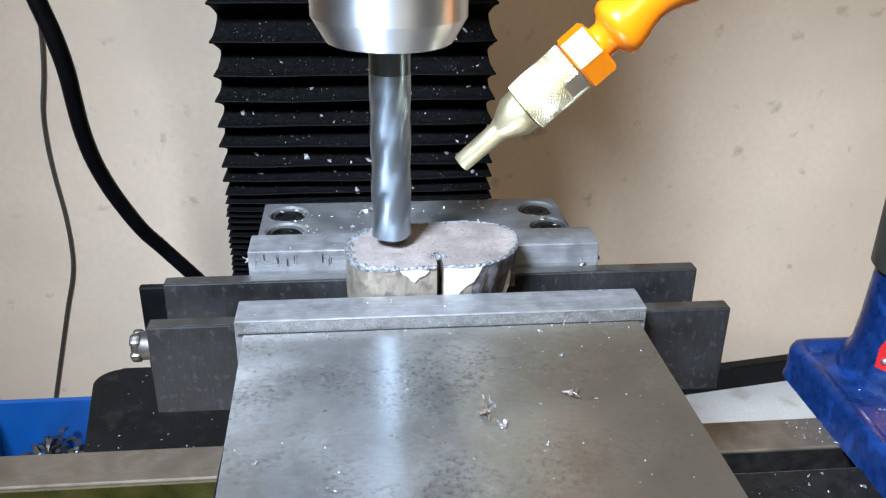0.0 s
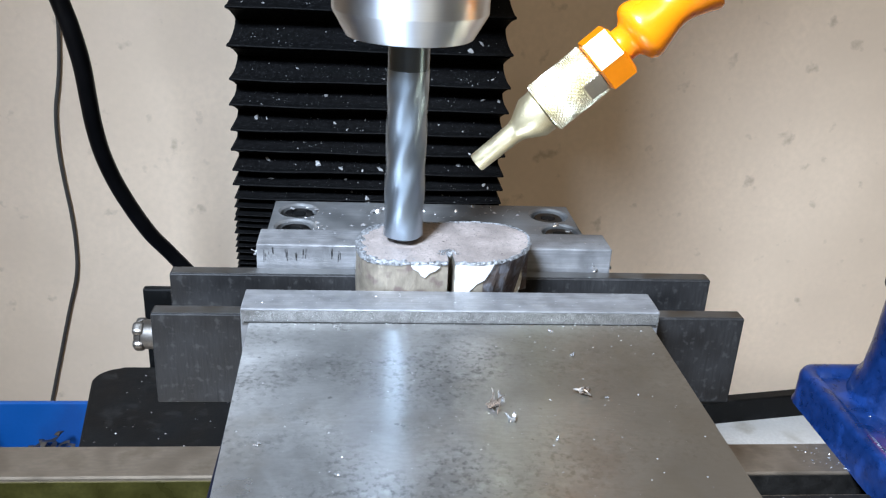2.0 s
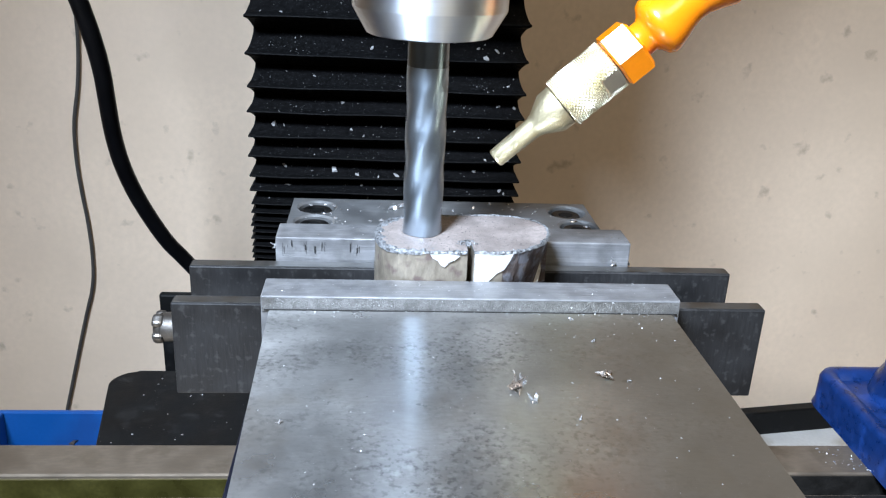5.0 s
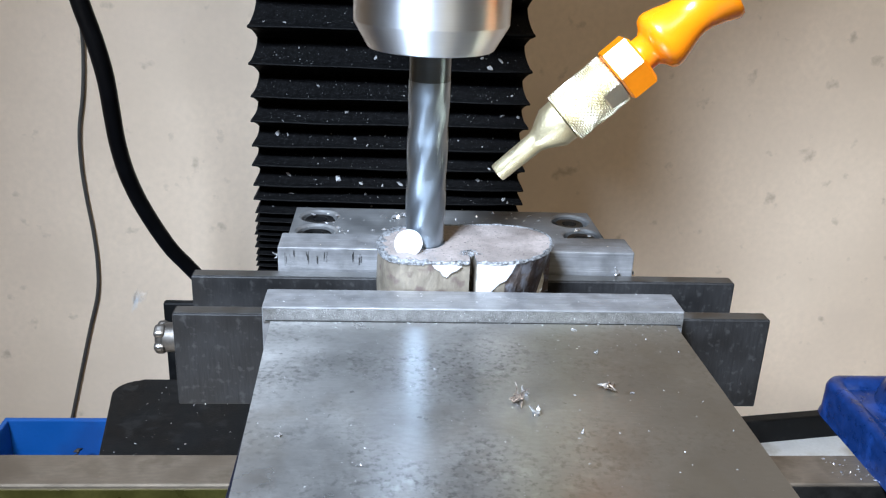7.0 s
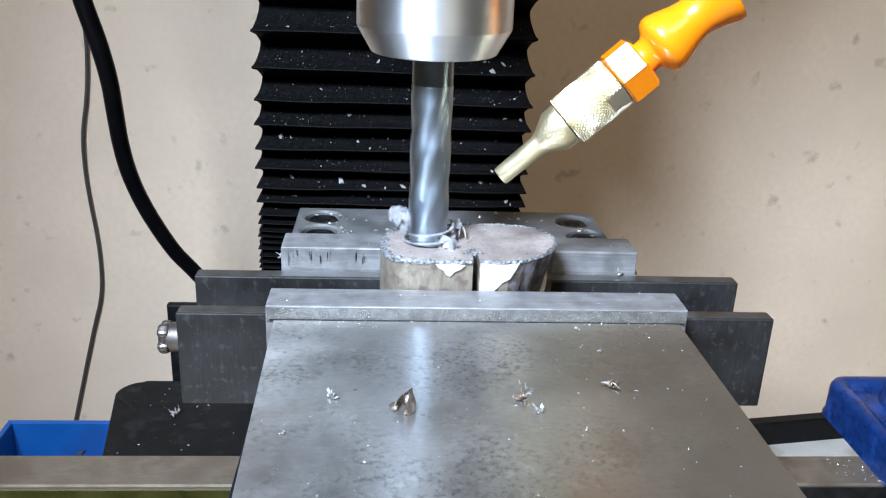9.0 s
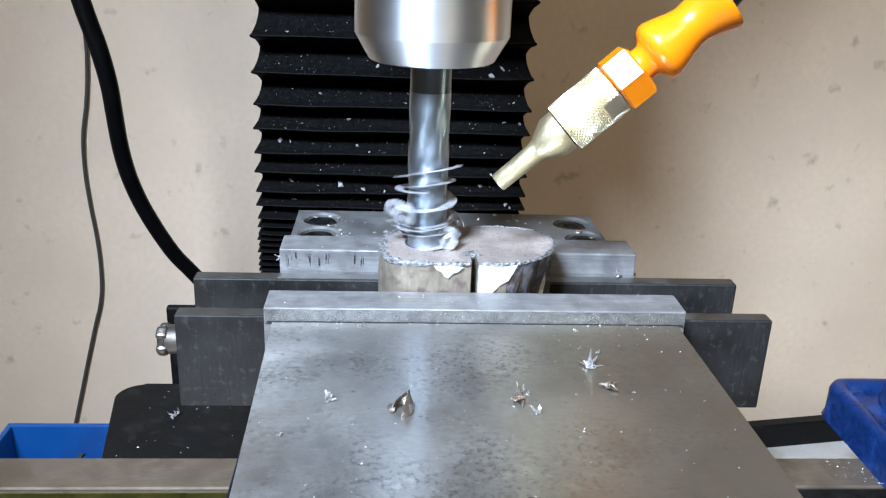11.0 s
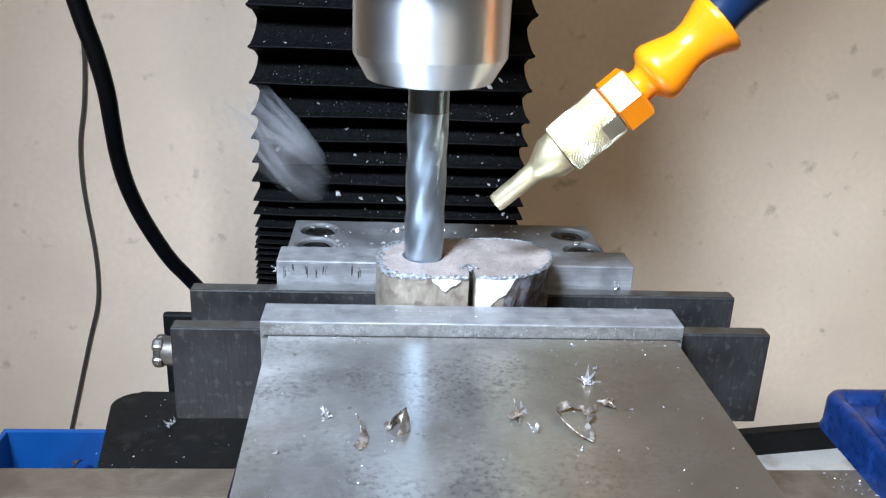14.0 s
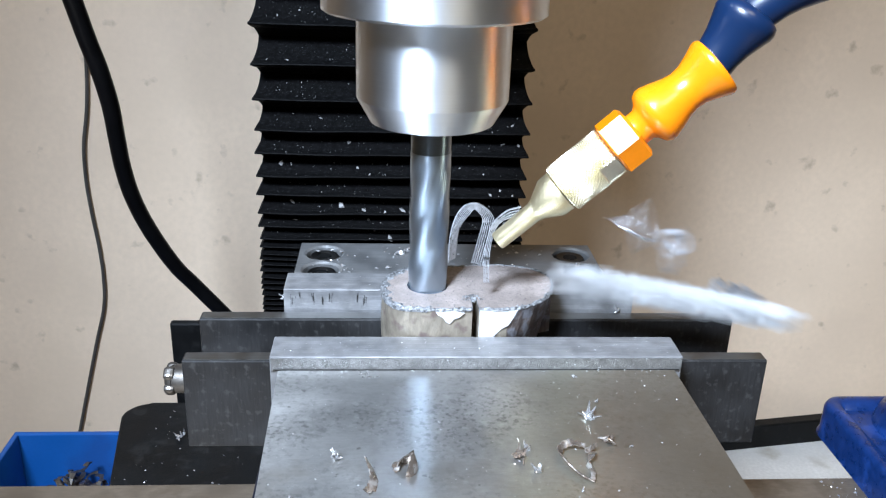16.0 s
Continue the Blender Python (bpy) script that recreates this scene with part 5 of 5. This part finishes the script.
    for k in range(7):                                   # a fan of hair-thin wires bent into an arch, and a strand rising past the nozzle
        g = 0.0005 * k
        arch = smooth_path([(-0.0070 + g * 0.6, 0.0004 * k, -0.0090), (-0.0066 + g * 0.7, 0.0003 * k, -0.0010), (-0.0045 + g * 0.8, 0.0, 0.0048 - 0.3 * g), (-0.0008, 0.0, 0.0066 - 0.5 * g), (0.0032 - g * 0.7, 0.0, 0.0040 - 0.4 * g),
                            (0.0040 - g, 0.0, 0.0), (0.0022 - g, 0.0003 * k, -0.0100)], 8)
        sheet.append((ribbon(arch, 0.0005 if k else 0.0009, 0.00014), Matrix()))
    for k in range(4):
        g = 0.0004 * k
        rise = smooth_path([(0.0022 + g, -0.001, -0.0140), (0.0020 + g, -0.001, -0.0060), (0.0034 + g, -0.001, 0.0010), (0.0066 + 1.4 * g, -0.001, 0.0048 - g), (0.0104 + g, -0.001, 0.0062 - 2 * g)], 8)
        sheet.append((ribbon(rise, 0.0008, 0.00014), Matrix()))
    curl_thing("swarf_curl", sheet, "loose arcs of steel shaving standing beside the mill",
               [(0.0, pose(-0.004, 0.181, 0.088)), (15.7, pose(-0.004, 0.181, 0.088)), (15.85, pose(-0.004, 0.176, 0.112, 0, 0, -60)), (15.93, pose(-0.002, 0.173, 0.122, 0, 0, -36)), (15.97, pose(-0.0002, 0.173, 0.1280, 0, -2, -12)), (16.0, pose(0.0, 0.173, 0.1295, 0, 0, 0))])
    # two bright loops thrown against the nozzle, then away to the bin
    pair = [(helix(1.25, 0.0036, 0.0044, 0.0014, 0.0018, 0.10, 52), Matrix.Translation((0.0005, 0, 0.0016)) @ Matrix.Rotation(radians(72), 4, "X")),
            (helix(0.62, 0.0076, 0.0084, 0.0010, 0.0020, 0.06, 53), Matrix.Translation((0.0072, -0.001, 0.0004)) @ Matrix.Rotation(radians(66), 4, "X") @ Matrix.Rotation(radians(160), 4, "Z")),
            (bent([(-0.0078, 0.001, -0.0060), (-0.0030, 0.0, -0.0026), (0.0030, -0.001, 0.0006), (0.0080, 0.0, 0.0030)], 0.0018), Matrix())]
    curl_thing("swarf_curl", pair, "two wide bright loops of steel swarf flung off the mill",
               [(0.0, pose(0.004, 0.182, 0.1010)), (11.8, pose(0.004, 0.182, 0.1010)), (11.88, pose(0.004, 0.177, 0.120, 0, -30, 40)), (11.93, pose(0.006, 0.174, 0.132, 0, -40, 30)), (11.98, pose(0.001, 0.173, 0.127, 0, -6, 4)), (12.0, pose(-0.0005, 0.173, 0.1255, 0, 0, 0)),
                (12.02, pose(-0.002, 0.172, 0.1240, 0, 6, -6)), (12.07, pose(-0.014, 0.166, 0.120, 0, 50, -40)), (12.12, pose(-0.034, 0.168, 0.122, 20, 100, -80)), (12.2, pose(-0.120, 0.250, 0.080, 40, 150, -100)), (12.32, pose(-0.195, 0.375, -0.100, 60, 200, -100)),
                (12.36, pose(-0.195, 0.375, -0.1145, 60, 200, -100)), (16.0, pose(-0.195, 0.375, -0.1145, 60, 200, -100))])
    # a flat bright chip that rides on the tip of the mill as it enters
    curl_thing("metal_chip", lathe([(0.0, 0.0), (0.0016, 0.0001), (0.0030, 0.0005), (0.0036, 0.0012), (0.0034, 0.0013), (0.0016, 0.0004), (0.0, 0.0003)], 22), "flat bright dished chip at the tip of the mill",
               [(0.0, pose(-0.0140, 0.178, 0.1055)), (6.4, pose(-0.0140, 0.178, 0.1055)), (6.7, pose(-0.0158, 0.1738, 0.1122, 52, 0, -12)), (7.0, pose(-0.0158, 0.1738, 0.1122, 52, 0, -12)), (7.2, pose(-0.0150, 0.1738, 0.1122, 52, 0, 0)), (7.3, pose(-0.004, 0.172, 0.120, 70, 30, 60)),
                (7.35, pose(0.050, 0.20, 0.120, 100, 60, 120)), (7.40, pose(0.12, 0.26, 0.06, 150, 80, 160)), (7.46, pose(0.20, 0.32, -0.1265, 180, 0, 200)), (16.0, pose(0.20, 0.32, -0.1265, 180, 0, 200))])
    hide = pose(-0.03, 0.2170, 0.086)
    streak = [(helix(26, 0.0030, 0.0020, 0.064, 0.0030, 0.3, 41), lie), (helix(21, 0.0022, 0.0012, 0.060, 0.0030, 0.35, 42), lie)]
    curl_thing("swarf_curl", streak, "long fluffy coil of steel swarf flying off the mill",
               [(0.0, hide), (15.8, hide), (15.9, pose(-0.020, 0.168, 0.117, 0, -10, 0)), (15.95, pose(-0.0080, 0.168, 0.1195, 40, 0, 0)), (15.975, pose(0.0040, 0.169, 0.1190, 110, 5, 0)), (16.0, pose(0.0215, 0.170, 0.1178, 190, 11, 0))])


flying_chips()
swarf_curls()


def motions():
    spin = [(k / FPS, pose(AX, AY, TOOL_Z + feed(k / FPS), 0, 0, -(k * 78) % 360)) for k in range(16 * FPS + 1)]
    walk(END_MILL, spin)
    ends = (0.0, 16.0)
    walk(SPINDLE, [(t, pose(AX, AY, feed(t))) for t in ends])
    walk(HEAD, [(t, pose(0, 0, feed(t))) for t in ends])
    walk(NOZZLE, [(t, pose(0, 0, feed(t))) for t in ends])
    # the core is milled away under the tool
    surface = PT - 0.0962
    rows = [(0.0, surface - 0.00004), (5.0, surface - 0.00004)]
    rows += [(float(t), min(surface - 0.00004, TOOL_Z + feed(t) - 0.0962 - 0.0001)) for t in (5.5, 6, 7, 8, 10, 12, 14, 16)]
    walk(CORE, [(t, pose(AX, AY, z)) for t, z in rows])
    for ob, z in PLEAT_OBS:
        share = max(0.0, min(1.0, (z - 0.03) / 0.15))
        walk(ob, [(t, pose(0, 0, z + feed(t) * share)) for t in ends])
    for ob, rows in CHIPS:
        walk(ob, rows)


motions()
